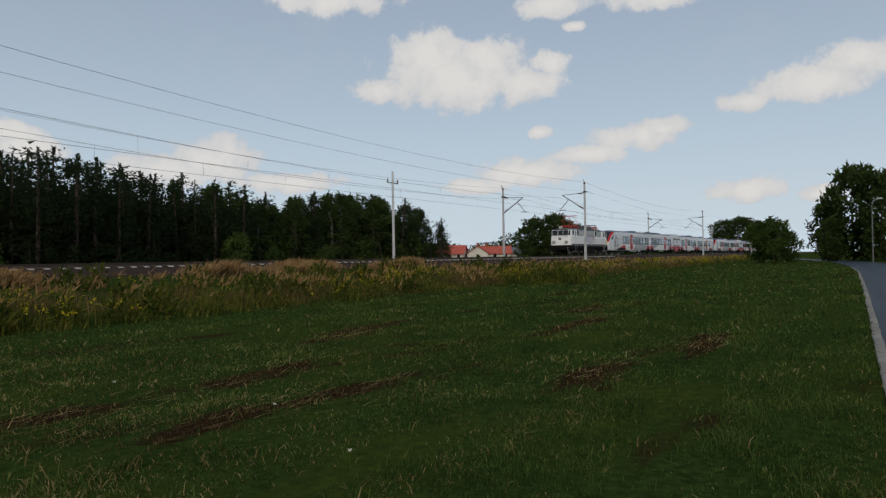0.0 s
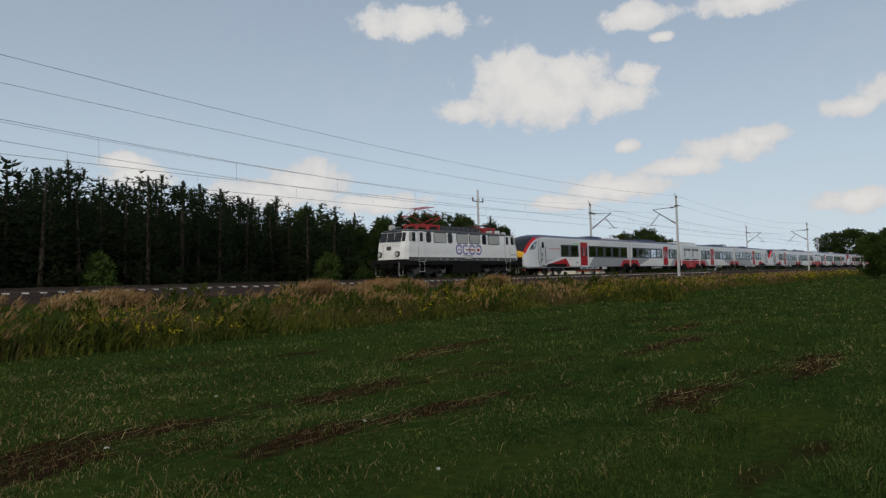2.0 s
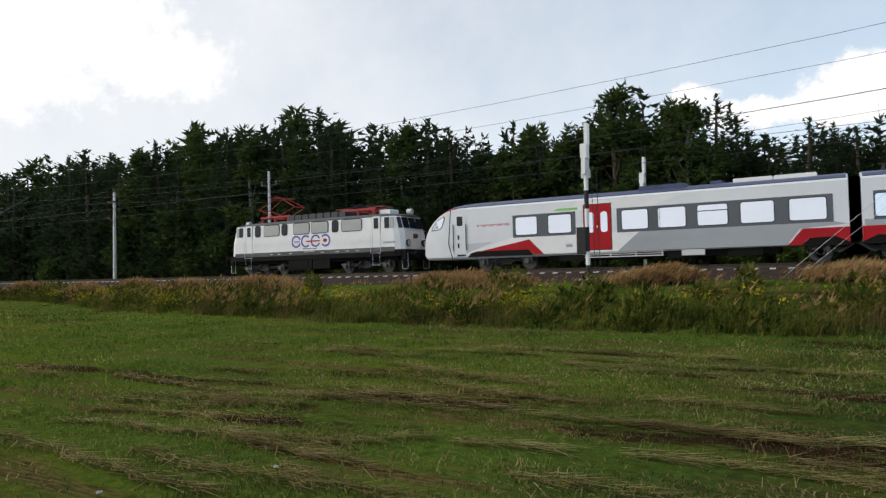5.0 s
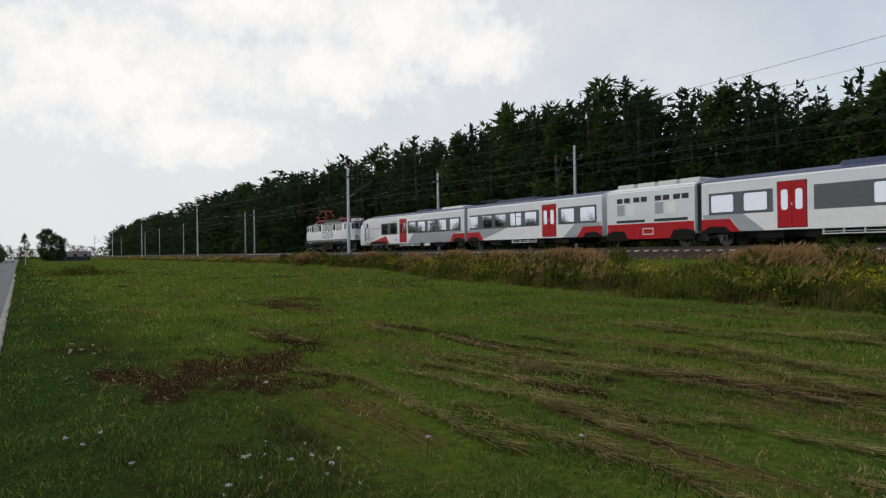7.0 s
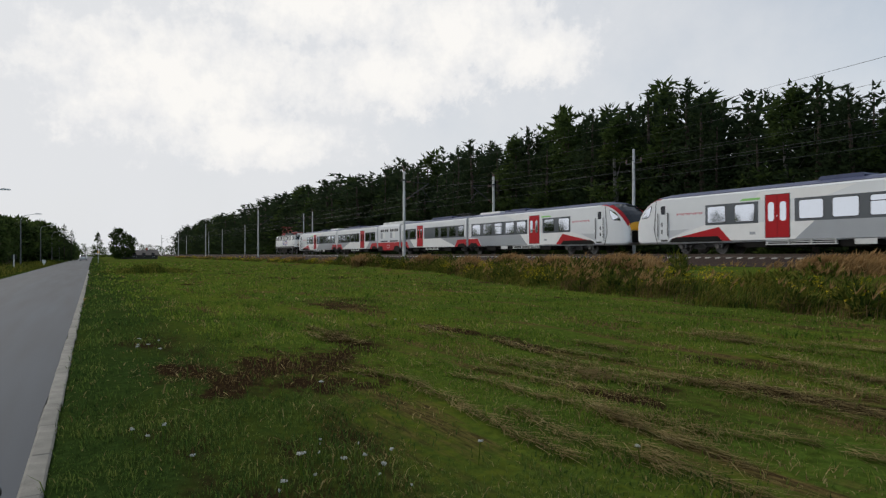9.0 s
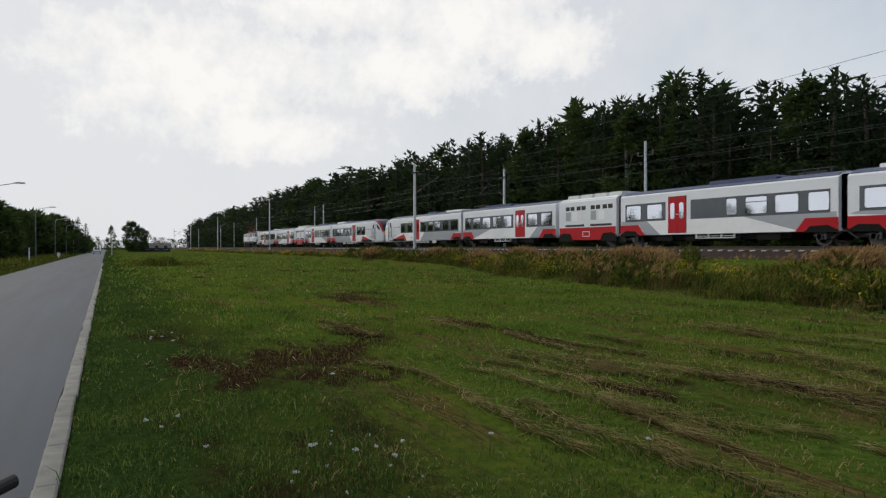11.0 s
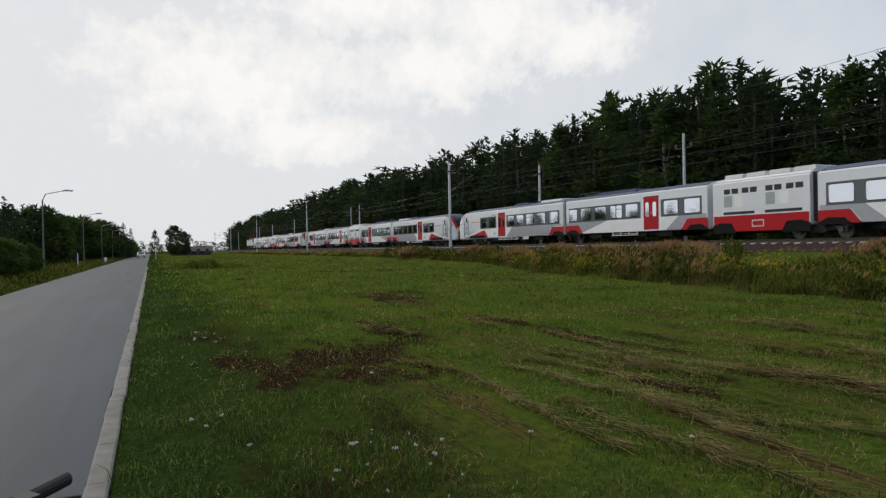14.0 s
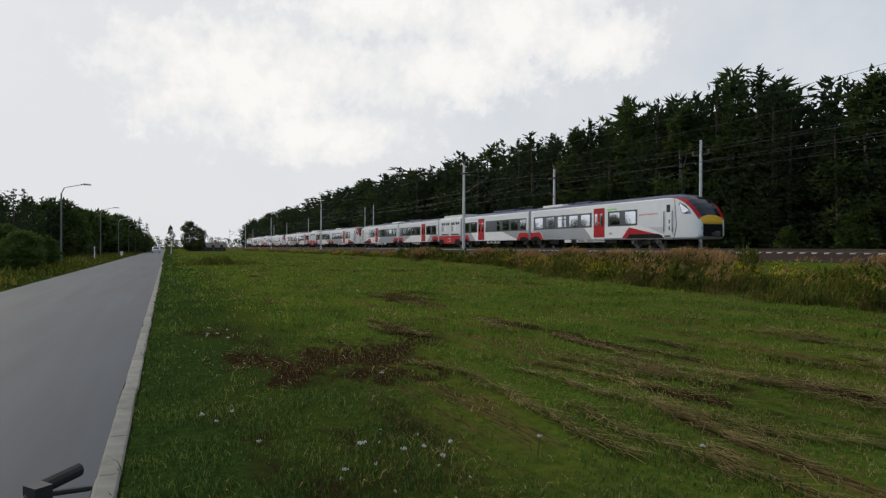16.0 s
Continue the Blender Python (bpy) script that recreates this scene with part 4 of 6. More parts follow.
# ---- masts, wires and signals ----
def lattice_mast(x, y, top, arm):
    """A slender railway mast with a bracket; arm is the sign towards the tracks."""
    t = thing("catenary_mast", "pale grey concrete overhead-line mast with bracket arm", "mast", "overhead-line masts", pose(x, y, 0.9))
    h = top - 0.9
    s = Shape().loft([[(-a, -b, z), (a, -b, z), (a, b, z), (-a, b, z)] for a, b, z in ((0.13, 0.11, 0.0), (0.085, 0.075, h))])
    part("post", s, MASTMAT, t)
    part("foot", Shape().box(-0.35, -0.35, -0.3, 0.35, 0.35, 0.25, 0.05), CONCRETE, t)
    hz = h - 0.9
    part("cap", Shape().rod((0, 0, h - 0.05), (0, 0, h + 0.15), 0.12, 8).rod((0, 0, h + 0.1), (-0.35, 0.0, h + 0.45), 0.03, 6), CERAMIC, t)
    part("collar", Shape().box(-0.16, -0.16, hz - 0.06, 0.16, 0.16, hz + 0.08).box(-0.05, -0.3, hz - 0.02, 0.4, -0.2, hz + 0.04), STRIPE, t)
    br = Shape().rod((0, arm * 0.1, hz - 1.9), (0, arm * 2.6, hz - 0.2), 0.05, 6).rod((0, arm * 0.1, hz - 0.1), (0, arm * 2.6, hz - 0.2), 0.03, 6)
    br.rod((0, arm * 1.9, hz - 0.75), (0, arm * 2.9, hz - 1.9), 0.035, 6).rod((0, arm * 2.2, hz - 1.9), (0, arm * 3.4, hz - 1.95), 0.025, 6)
    part("bracket", br, STRIPE, t, "dark steel bracket arm")
    part("insulator", Shape().rod((0, arm * 0.3, hz - 0.12), (0, arm * 0.65, hz - 0.13), 0.08, 8), CERAMIC, t)
    part("insulator", Shape().rod((0, arm * 0.25, hz - 1.78), (0, arm * 0.6, hz - 1.54), 0.08, 8), CERAMIC, t)
    return t


NEAR_X = [-305.0, -242.5, -180.0, -118.4, -56.3, 6.65, 69.3, 132.0, 195.0]
FAR_X = [-305.0, -242.5, -180.0, -118.7, -56.3, 6.9, 69.07, 131.0, 195.0]
for _x in NEAR_X:
    lattice_mast(_x, 25.9, 9.5, 1)
for _x in FAR_X:
    lattice_mast(_x, 35.9, 9.55, -1)


def feeder_pole(x, y, top):
    t = thing("feeder_pole", "plain grey pole with two small insulators", "pole", "feeder poles", pose(x, y, 0.5))
    h = top - 0.5
    part("post", Shape().rod((0, 0, 0), (0, 0, h), 0.14, 8, 0.09), MASTMAT, t)
    part("crossarm", Shape().box(-0.8, -0.04, h - 1.1, 0.8, 0.04, h - 1.02), STRIPE, t)
    for s in (-0.75, 0.75):
        part("insulator", Shape().rod((s, 0, h - 1.02), (s, 0, h - 0.7), 0.06, 6), CERAMIC, t)


for _x in (47.5, -36.7, -124.4, -215.0):
    feeder_pole(_x, 35.9, 9.5)


def tube(points, r):
    """A wire through the points, as one four-sided tube."""
    return Shape().loft([[(x, y - r, z), (x, y, z - r), (x, y + r, z), (x, y, z + r)] for x, y, z in points])


def span(masts, y, z, sag, n=10):
    pts = []
    for a, b in zip(masts[:-1], masts[1:]):
        pts += [(a + (b - a) * i / n, y, z - 4 * sag * (i / n) * (1 - i / n)) for i in range(n)]
    return pts + [(masts[-1], y, z)]


def build_wires():
    for y, masts, cy in ((25.9, NEAR_X, TRACK_NEAR), (35.9, FAR_X, TRACK_FAR)):
        for name, yy, z, sag, r in (("earth_wire", y, 9.7, 0.9, 0.008), ("messenger_wire", cy, 8.15, 0.9, 0.009), ("contact_wire", cy, 6.75, 0.04, 0.009)):
            tagged(part(name, tube(span(masts, yy, z, sag), r), WIRE), "thin dark overhead wire sagging between masts", "wire", "overhead wires")
        s = Shape()
        for a, b in zip(masts[:-1], masts[1:]):
            for k in np.linspace(0.08, 0.92, 9):
                k = float(k)
                s.rod((a + (b - a) * k, cy, 8.15 - 3.6 * k * (1 - k)), (a + (b - a) * k, cy, 6.72), 0.005, 4)
        tagged(part("dropper_wires", s, WIRE), "short droppers between the overhead wires", "wire", kind="stuff")
    tagged(part("feeder_wire", tube(span(NEAR_X[4:8], 25.5, 8.6, 0.8), 0.007), WIRE), "thin dark feeder wire along the masts", "wire", "overhead wires")
    x = NEAR_X[5]
    for dz, dx, yy in ((8.26, 8.35, 25.2), (7.7, 7.9, 25.4)):
        tagged(part("guy_wire", Shape().rod((x - 0.1, 25.85, dz), (x - dx, yy, 0.95), 0.008, 5), MASTMAT), "grey guy wire anchoring the mast", "wire", "guy wires")


build_wires()


def signal(x, y, face, board):
    t = thing("block_signal", "white and black banded railway signal mast", "signal", "block signals", pose(x, y, 1.0, 0, 0.3, 0))
    z = 0.0
    for k, (h, m) in enumerate(((0.7, RUBBER), (0.55, WHITE), (1.0, RUBBER), (0.75, WHITE), (0.75, RUBBER), (0.75, WHITE))):
        part("mast_band", Shape().rod((0, 0, z), (0, 0, z + h), 0.09, 10), m, t)
        z += h
    head = part("signal_head", Shape().box(-0.12, -0.22, z - 0.1, 0.04, 0.22, z + 0.55, 0.03).box(-0.16, -0.20, z + 0.55, 0.10, 0.20, z + 1.15, 0.04).box(0.0, -0.14, z + 1.1, 0.14, 0.14, z + 2.0, 0.03).rod((0.10, 0.1, z - 0.2), (0.10, 0.1, z + 1.2), 0.02, 6), WHITE, t, "white weathered signal head")
    part("bracket", Shape().box(-0.18, -0.08, z - 0.25, 0.18, 0.08, z + 0.1, 0.03), PALE, head)
    if board:
        part("marker_board", Shape().box(-0.42, -0.12, 1.15, -0.04, -0.09, 2.25), RUBBER, t, "black marker board")
        part("ladder", Shape().rod((0.28, 0.05, 0.2), (0.20, 0.05, z), 0.015, 5).rod((0.5, 0.05, 0.2), (0.42, 0.05, z), 0.015, 5), STRIPE, t)
    part("foot", Shape().box(-0.45, -0.4, -0.3, 0.45, 0.4, 0.15, 0.05), CONCRETE, t)


signal(-8.6, 25.9, -1, True)
signal(-8.75, 35.9, 1, False)


# ---- street lamps, road furniture ----
LAMPPOST = material("aged_lamp_concrete", (0.15, 0.15, 0.145), 0.9, 0, 0.25, 5)


def street_lamp(x, y, top, reach):
    t = thing("street_lamp", "grey concrete street lamp with a bent arm", "street lamp", "street lamps", pose(x, y, -0.1))
    part("post", Shape().rod((0, 0, 0), (0, 0, top), 0.09, 8, 0.055), LAMPPOST, t)
    part("arm", Shape().rod((0, 0, top - 0.1), (reach * 0.1, reach * 0.15, top + 0.45), 0.04, 6).rod((reach * 0.1, reach * 0.15, top + 0.45), (reach * 0.4, reach, top + 0.7), 0.035, 6), MASTMAT, t)
    part("lantern", Shape().loft([[(reach * 0.4 - w, reach + k, top + 0.66), (reach * 0.4 + w, reach + k, top + 0.66), (reach * 0.4 + w, reach + k, top + 0.66 + h), (reach * 0.4 - w, reach + k, top + 0.66 + h)] for k, w, h in ((-0.1, 0.06, 0.08), (0.15, 0.12, 0.14), (0.65, 0.10, 0.10))]), PALE, t)


for _x in (-62.0, -97.0, -132.0, -167.0, -202.0):
    street_lamp(_x, -8.0, 6.1, 1.6)
street_lamp(112.0, -0.6 - 0.4, 8.4, -1.2)


def build_kerb():
    k = tagged(new("kerb"), "pale concrete kerb stones along the road edge", "kerb", kind="structure")
    me = Shape().loft([[(x, -0.075, -0.12), (x, 0.075, -0.12), (x, 0.075, z - 0.012), (x, 0.06, z), (x, -0.055, z), (x, -0.075, z - 0.015)] for x, z in ((0.0, 0.032), (0.012, 0.04), (0.982, 0.04), (0.996, 0.032))]).mesh("kerb_stone")
    me.materials.append(material("kerb_concrete", (0.19, 0.183, 0.162), 0.9, 0, 0.35, 7, bump=0.4, random=0.35))
    for i in range(-75, 75):
        ob = new("kerb_stone", me)
        ob.parent = k
        ob.location = (i, road_at(i + 0.5) + 2.487 + random.uniform(-0.005, 0.005), random.uniform(-0.004, 0.004))
        ob.rotation_euler = (0, 0, math.atan2(road_at(i + 1) - road_at(i), 1) + random.uniform(-0.01, 0.01))


build_kerb()


def marker_post(x, y, h, mat, label):
    t = thing("marker_post", label, "post", "", pose(x, y, 0))
    part("post", Shape().rod((0, 0, 0), (0, 0, h), 0.06, 8), WHITE, t)
    part("plate", Shape().box(-0.03, -0.2, h - 0.45, 0.03, 0.2, h, 0.0), mat, t)


marker_post(-78, -7.0, 1.6, STRIPE, "striped white post at the road verge")
marker_post(-104, -5.9, 0.9, WHITE, "short white marker post at the verge")
marker_post(-150, 0.9, 2.3, YELLOW, "post with a yellow plate beside the road")


def build_car():
    t = thing("car", "silver hatchback driving on the road", "car")
    prof = [(-2.0, 0.3), (2.0, 0.3), (2.08, 0.6), (1.95, 0.85), (0.95, 0.98), (0.25, 1.45), (-1.1, 1.5), (-1.9, 1.0), (-2.05, 0.6)]
    b = Shape().loft([[(x, y, z - d * max(0, z - 1.0) * 0.25) for x, z in prof] for y, d in ((-0.85, 1), (-0.7, 0), (0.7, 0), (0.85, 1))])
    part("body", b, SILVER, t)
    part("windscreen", Shape().loft([[(0.95, y, 0.99), (0.98, y, 1.0), (0.32, y, 1.44), (0.28, y, 1.43)] for y in (-0.66, 0.66)]), PANE_DARK, t)
    for y in (-0.6, 0.6):
        part("headlamp", Shape().box(1.93, y - 0.16, 0.68, 2.07, y + 0.16, 0.84), LENS, t)
        for x in (-1.25, 1.3):
            part("wheel", Shape().rod((x, y * 1.3 - 0.1, 0.3), (x, y * 1.3 + 0.1, 0.3), 0.3, 16), RUBBER, t)
    part("number_plate", Shape().box(2.06, -0.25, 0.42, 2.10, 0.25, 0.53), WHITE, t)
    t.matrix_basis = pose(-230, -2.3, 0.05)
    return t


CAR = build_car()


def build_bicycle():
    """A bicycle leaning on its stand at the road edge."""
    t = thing("bicycle", "black bicycle with rubber handlebar grips standing on the road", "bicycle", "", pose(-1.632, -0.432, 0.0, 0, 0, 38.3))
    for x in (0.35, -0.72):
        s = Shape()
        n = 28
        for i in range(n):
            a, b = 2 * math.pi * i / n, 2 * math.pi * (i + 1) / n
            s.rod((x + 0.33 * math.cos(a), 0, 0.34 + 0.33 * math.sin(a)), (x + 0.33 * math.cos(b), 0, 0.34 + 0.33 * math.sin(b)), 0.02, 5)
        for i in range(12):
            a = 2 * math.pi * i / 12
            s.rod((x, 0, 0.34), (x + 0.32 * math.cos(a), 0, 0.34 + 0.32 * math.sin(a)), 0.003, 3)
        part("wheel", s, RUBBER, t)
    f = Shape().rod((-0.72, 0, 0.34), (-0.25, 0, 0.3), 0.016, 6).rod((-0.25, 0, 0.3), (0.10, 0, 0.72), 0.02, 6).rod((-0.25, 0, 0.3), (-0.42, 0, 0.8), 0.018, 6).rod((-0.40, 0, 0.74), (0.10, 0, 0.78), 0.018, 6)
    f.rod((-0.72, 0, 0.34), (-0.40, 0, 0.74), 0.012, 6).rod((0.08, 0, 0.86), (0.35, 0, 0.34), 0.018, 6).rod((-0.3, 0, 0.3), (-0.42, 0.22, 0.0), 0.012, 6)
    part("frame", f, STRIPE, t)
    part("saddle", Shape().loft([[(x, -w, 0.84), (x, w, 0.84), (x, w * 0.8, 0.90), (x, -w * 0.8, 0.90)] for x, w in ((-0.58, 0.09), (-0.45, 0.07), (-0.25, 0.03))]), RUBBER, t)
    bar = Shape().rod((0.08, 0, 0.86), (0.04, 0, 0.98), 0.018, 6).rod((0.04, -0.08, 0.98), (0.04, 0.08, 0.98), 0.016, 8)
    for s in (-1, 1):
        bar.rod((0.04, s * 0.08, 0.98), (0.0, s * 0.18, 1.02), 0.014, 8).rod((0.0, s * 0.18, 1.02), (-0.05, s * 0.24, 1.02), 0.014, 8)
    part("handlebar", bar, STRIPE, t)
    for s in (-1, 1):
        part("grip", Shape().rod((-0.05, s * 0.22, 1.02), (-0.10, s * 0.36, 1.02), 0.019, 12), RUBBER, t, "black rubber grip")
        part("brake_lever", Shape().box(-0.02, s * 0.20 - 0.02, 1.0, 0.03, s * 0.20 + 0.02, 1.05).rod((0.02, s * 0.20, 1.03), (0.0, s * 0.33, 1.0), 0.007, 6), RUBBER, t)


build_bicycle()


# ---- houses and barn ----
WALLW = material("rendered_wall", (0.62, 0.58, 0.50), 0.85, 0, 0.12, 2)
TILE = material("red_roof_tiles", (0.36, 0.075, 0.05), 0.8, 0, 0.25, 3, bump=0.4, bump_scale=12)
SLATE = material("grey_sheet_roof", (0.10, 0.11, 0.13), 0.8, 0, 0.2, 2)


def house(x, y, rot, w, d, eaves, ridge, wall, roof, label, z=0.3):
    t = thing("house", label, "house", "houses beyond the railway", pose(x, y, z, 0, 0, rot))
    part("wall", Shape().prism([(-w / 2, -0.5), (w / 2, -0.5), (w / 2, eaves), (0, ridge - 0.25), (-w / 2, eaves)], -d / 2, d / 2), wall, t)
    r = Shape()
    for s in (-1, 1):
        r.prism([(s * (w / 2 + 0.5), eaves - 0.3), (s * (w / 2 + 0.5), eaves - 0.1), (0, ridge), (0, ridge - 0.2)], -d / 2 - 0.5, d / 2 + 0.5)
    ro = part("roof", r, roof, t)
    part("chimney", Shape().box(-0.3, d * 0.2, ridge - 0.8, 0.3, d * 0.2 + 0.6, ridge + 0.8), TILE, ro)
    for k in range(max(2, int(d / 3))):
        for s in (-1, 1):
            yy = -d / 2 + d * (k + 0.5) / max(2, int(d / 3))
            win = part("window", Shape().box(s * w / 2 - 0.06, yy - 0.5, 0.9, s * w / 2 + 0.06, yy + 0.5, 2.2), PANE_DARK, t)
            part("frame", Shape().box(s * w / 2 - 0.08, yy - 0.6, 0.82, s * w / 2 + 0.04, yy + 0.6, 0.9), WHITE, win)
    for s in (-1, 1):
        part("window", Shape().box(-0.5, s * d / 2 - 0.05, 0.9, 0.5, s * d / 2 + 0.05, 2.2), PANE_DARK, t)


house(189, 118, 20, 8, 9, 2.6, 5.4, WALLW, TILE, "white house with a steep red tiled roof")
house(196, 112, -60, 7, 8, 2.6, 5.2, WALLW, TILE, "white cottage with a red tiled roof")
house(200, 108, 35, 8, 11, 2.5, 5.0, WALLW, TILE, "long white house with a red roof")
house(207, 103, 10, 7, 8, 2.4, 4.6, WALLW, SLATE, "low pale house with a grey roof")
house(-262, 14.5, 0, 9, 12, 1.5, 3.3, material("barn_wall", (0.07, 0.068, 0.065), 0.9, 0, 0.2, 2), material("barn_roof", (0.055, 0.05, 0.05), 0.85, 0, 0.3, 2), "long low barn with a grey sheet roof", 0.0)


# ---- trees ----
def clumps(rng, pts, nrm, size, droop, slim=0.24):
    """Leafy triangles, two a clump, at the points."""
    n = len(pts)
    v = np.zeros((n, 6, 3))
    for k in range(2):
        d = nrm + rng.normal(0, 0.55, (n, 3))
        d[:, 2] -= droop
        d /= np.linalg.norm(d, axis=1)[:, None]
        o = np.cross(d, rng.normal(0, 1, (n, 3)))
        o /= np.linalg.norm(o, axis=1)[:, None] + 1e-6
        ln = size * rng.uniform(0.5, 1.25, (n, 1))
        v[:, k * 3] = pts - o * ln * slim
        v[:, k * 3 + 1] = pts + o * ln * slim
        v[:, k * 3 + 2] = pts + d * ln
    return v.reshape(-1, 3)


def leaf_mesh(name, verts, mat):
    me = bpy.data.meshes.new(name)
    n = len(verts) // 3
    me.vertices.add(len(verts))
    me.vertices.foreach_set("co", np.asarray(verts, dtype=np.float32).ravel())
    me.loops.add(n * 3)
    me.loops.foreach_set("vertex_index", np.arange(n * 3, dtype=np.int32))
    me.polygons.add(n)
    me.polygons.foreach_set("loop_start", np.arange(0, n * 3, 3, dtype=np.int32))
    me.update()
    me.validate()
    me.materials.append(mat)
    return me


def tree_kind(kind, seed, share=1.0):
    """Crown and trunk meshes for a tree ten metres tall."""
    rng = np.random.default_rng(seed)
    P, D = [], []
    trunk = Shape()
    bend = rng.uniform(-0.2, 0.2, 2)

    def spire(x, y, z0, z1, n):
        for q in range(n):
            k = (q + rng.uniform(0, 1)) / n
            P.append((x + rng.normal(0, 0.07 * (1.1 - k)), y + rng.normal(0, 0.07 * (1.1 - k)), z0 + (z1 - z0) * k))
            D.append((rng.normal(0, 0.5), rng.normal(0, 0.5), 1.0))

    def bough(x, y, z, a, ln, rise, per, start=0.25, fuzz=0.13):
        """Sprays of needles along one branch, turning upwards at its tip."""
        m = max(2, int(ln * per))
        for q in range(m):
            k = start + (1 - start) * (q + rng.uniform(0.2, 1)) / m
            w = fuzz * (1.2 - 0.6 * k)
            P.append((x + ln * k * math.cos(a) + rng.normal(0, w), y + ln * k * math.sin(a) + rng.normal(0, w), z + rise * ln * k * k + rng.normal(0, 0.6 * fuzz)))
            D.append((math.cos(a) * 0.9, math.sin(a) * 0.9, 0.25 + 0.8 * k * max(0.0, rise)))

    if kind == "spruce":
        z = 0.4
        while z < 9.75:
            r = 1.6 * (1 - z / 10.1) ** 0.8 + 0.10
            for b in range(max(4, int(4 + r * 3.2))):
                bough(0, 0, z + rng.normal(0, 0.08), rng.uniform(0, 2 * math.pi), r * rng.uniform(0.55, 1.2), -0.12, 12, 0.25, 0.2)
            z += 0.36 if z < 8 else 0.24
        spire(0, 0, 9.2, 10.0, 14)
        size, droop, mat = 0.24, 0.05, SPRUCE
        trunk.rod((0, 0, -0.3), (0, 0, 9.6), 0.14, 7, 0.03)
    elif kind == "pine":
        trunk.rod((0, 0, -0.3), (bend[0], bend[1], 5), 0.14, 7, 0.10).rod((bend[0], bend[1], 5), (bend[0] * 1.6, bend[1] * 1.6, 9.4), 0.10, 7, 0.03)
        z = 0.9
        while z < 9.6:
            r = 1.55 * (1 - (z / 10.0) ** 2.8) + 0.12
            lx, ly = bend[0] * z / 5.5, bend[1] * z / 5.5
            lop = rng.uniform(0, 2 * math.pi)
            for b in range(9 if z < 7 else 7):
                a = rng.uniform(0, 2 * math.pi)
                bough(lx, ly, z + rng.normal(0, 0.12), a, r * rng.uniform(0.55, 1.08) * (1 + 0.2 * math.cos(a - lop)), rng.uniform(0.2, 0.6), 9, 0.2, 0.24)
            z += rng.uniform(0.30, 0.52)
        spire(bend[0] * 1.7, bend[1] * 1.7, 8.9, 10.0, 30)
        for b in range(3):
            a, q, h = rng.uniform(0, 2 * math.pi), rng.uniform(0.3, 0.75), rng.uniform(8.4, 9.5)
            spire(bend[0] * 1.6 + q * math.cos(a), bend[1] * 1.6 + q * math.sin(a), h - 0.9, h, 22)
        size, droop, mat = 0.23, -0.15, NEEDLE
    else:
        trunk.rod((0, 0, -0.3), (bend[0], bend[1], 4), 0.13, 7, 0.10).rod((bend[0], bend[1], 4), (bend[0] * 2, bend[1] * 2, 8.6), 0.10, 7, 0.03)
        bush = kind in ("bush", "oak")
        for b in range(104 if bush else 64):
            zc = rng.uniform(0.8 if bush else 1.2, 9.5)
            r = (3.5 if bush else 1.9) * (math.sqrt(max(0.06, 1 - ((zc - 5.0) / 4.8) ** 2)) if bush else 1.1 * max(0.05, 1 - (zc / 9.8) ** 2.1)) * math.sqrt(rng.uniform(0.05, 1.0))
            a = rng.uniform(0, 2 * math.pi)
            c = np.array([r * math.cos(a), r * math.sin(a), zc])
            if b % 4 == 0:
                trunk.rod((bend[0], bend[1], max(0.5, zc - 1.6)), tuple(c), 0.035, 4, 0.012)
            up = rng.uniform(0.8, 1.5)
            for q in range(32 if bush else 34):
                d = rng.normal(0, 1, 3)
                d /= np.linalg.norm(d)
                P.append(tuple(c + d * np.array([0.70, 0.70, 0.62 * up] if bush else [0.42, 0.42, 0.62 * up]) * (1.15 if bush else 1.2 - 0.05 * zc) * rng.uniform(0.2, 1.1)))
                D.append((d[0], d[1], d[2] + 0.3))
        size, droop, mat = 0.56 if bush else 0.27, 0.1, BUSH if kind == "bush" else LEAF
    pick = rng.uniform(0, 1, len(P)) < share
    crown = leaf_mesh("crown", clumps(rng, np.array(P)[pick], np.array(D)[pick], size / math.sqrt(share), droop), mat)
    tm = trunk.mesh("trunk")
    tm.materials.append(BIRCHBARK if kind == "birch" and seed == 81 else BARK)
    return crown, tm


KINDS = {k: [tree_kind(k, s + i * 7) for i in range(n)] for k, s, n in (("spruce", 11, 4), ("pine", 41, 4), ("birch", 81, 3), ("bush", 121, 2), ("oak", 161, 3))}
FARKINDS = {k: [tree_kind(k, s + i * 5, 0.32) for i in range(3)] for k, s in (("spruce", 211), ("pine", 241), ("birch", 281), ("bush", 321), ("oak", 361))}
TREELABEL = {"spruce": ("spruce_tree", "dark green spruce with a pointed top at the wood's edge"), "pine": ("pine_tree", "dark green pine with a ragged crown"),
             "birch": ("birch_tree", "slim birch with dark leaves and pale trunk"), "bush": ("bush", "dense green leafy bush"), "oak": ("leafy_tree", "broad dark leafy tree")}


def tree(kind, x, y, z, h, wide=1.0, label="", group="trees of the wood", coarse=False):
    crown, trunk = random.choice((FARKINDS if coarse else KINDS)[kind])
    nm, lb = TREELABEL[kind]
    s = h / 10
    m = pose(x, y, z, random.uniform(-1.5, 1.5), random.uniform(-1.5, 1.5), random.uniform(0, 360)) @ Matrix.Diagonal((s * wide, s * wide, s, 1))
    t = thing(nm, label or lb, "bush" if kind == "bush" else "tree", group, m)
    part("crown", crown, None, t)
    part("trunk", trunk, None, t)
    return t


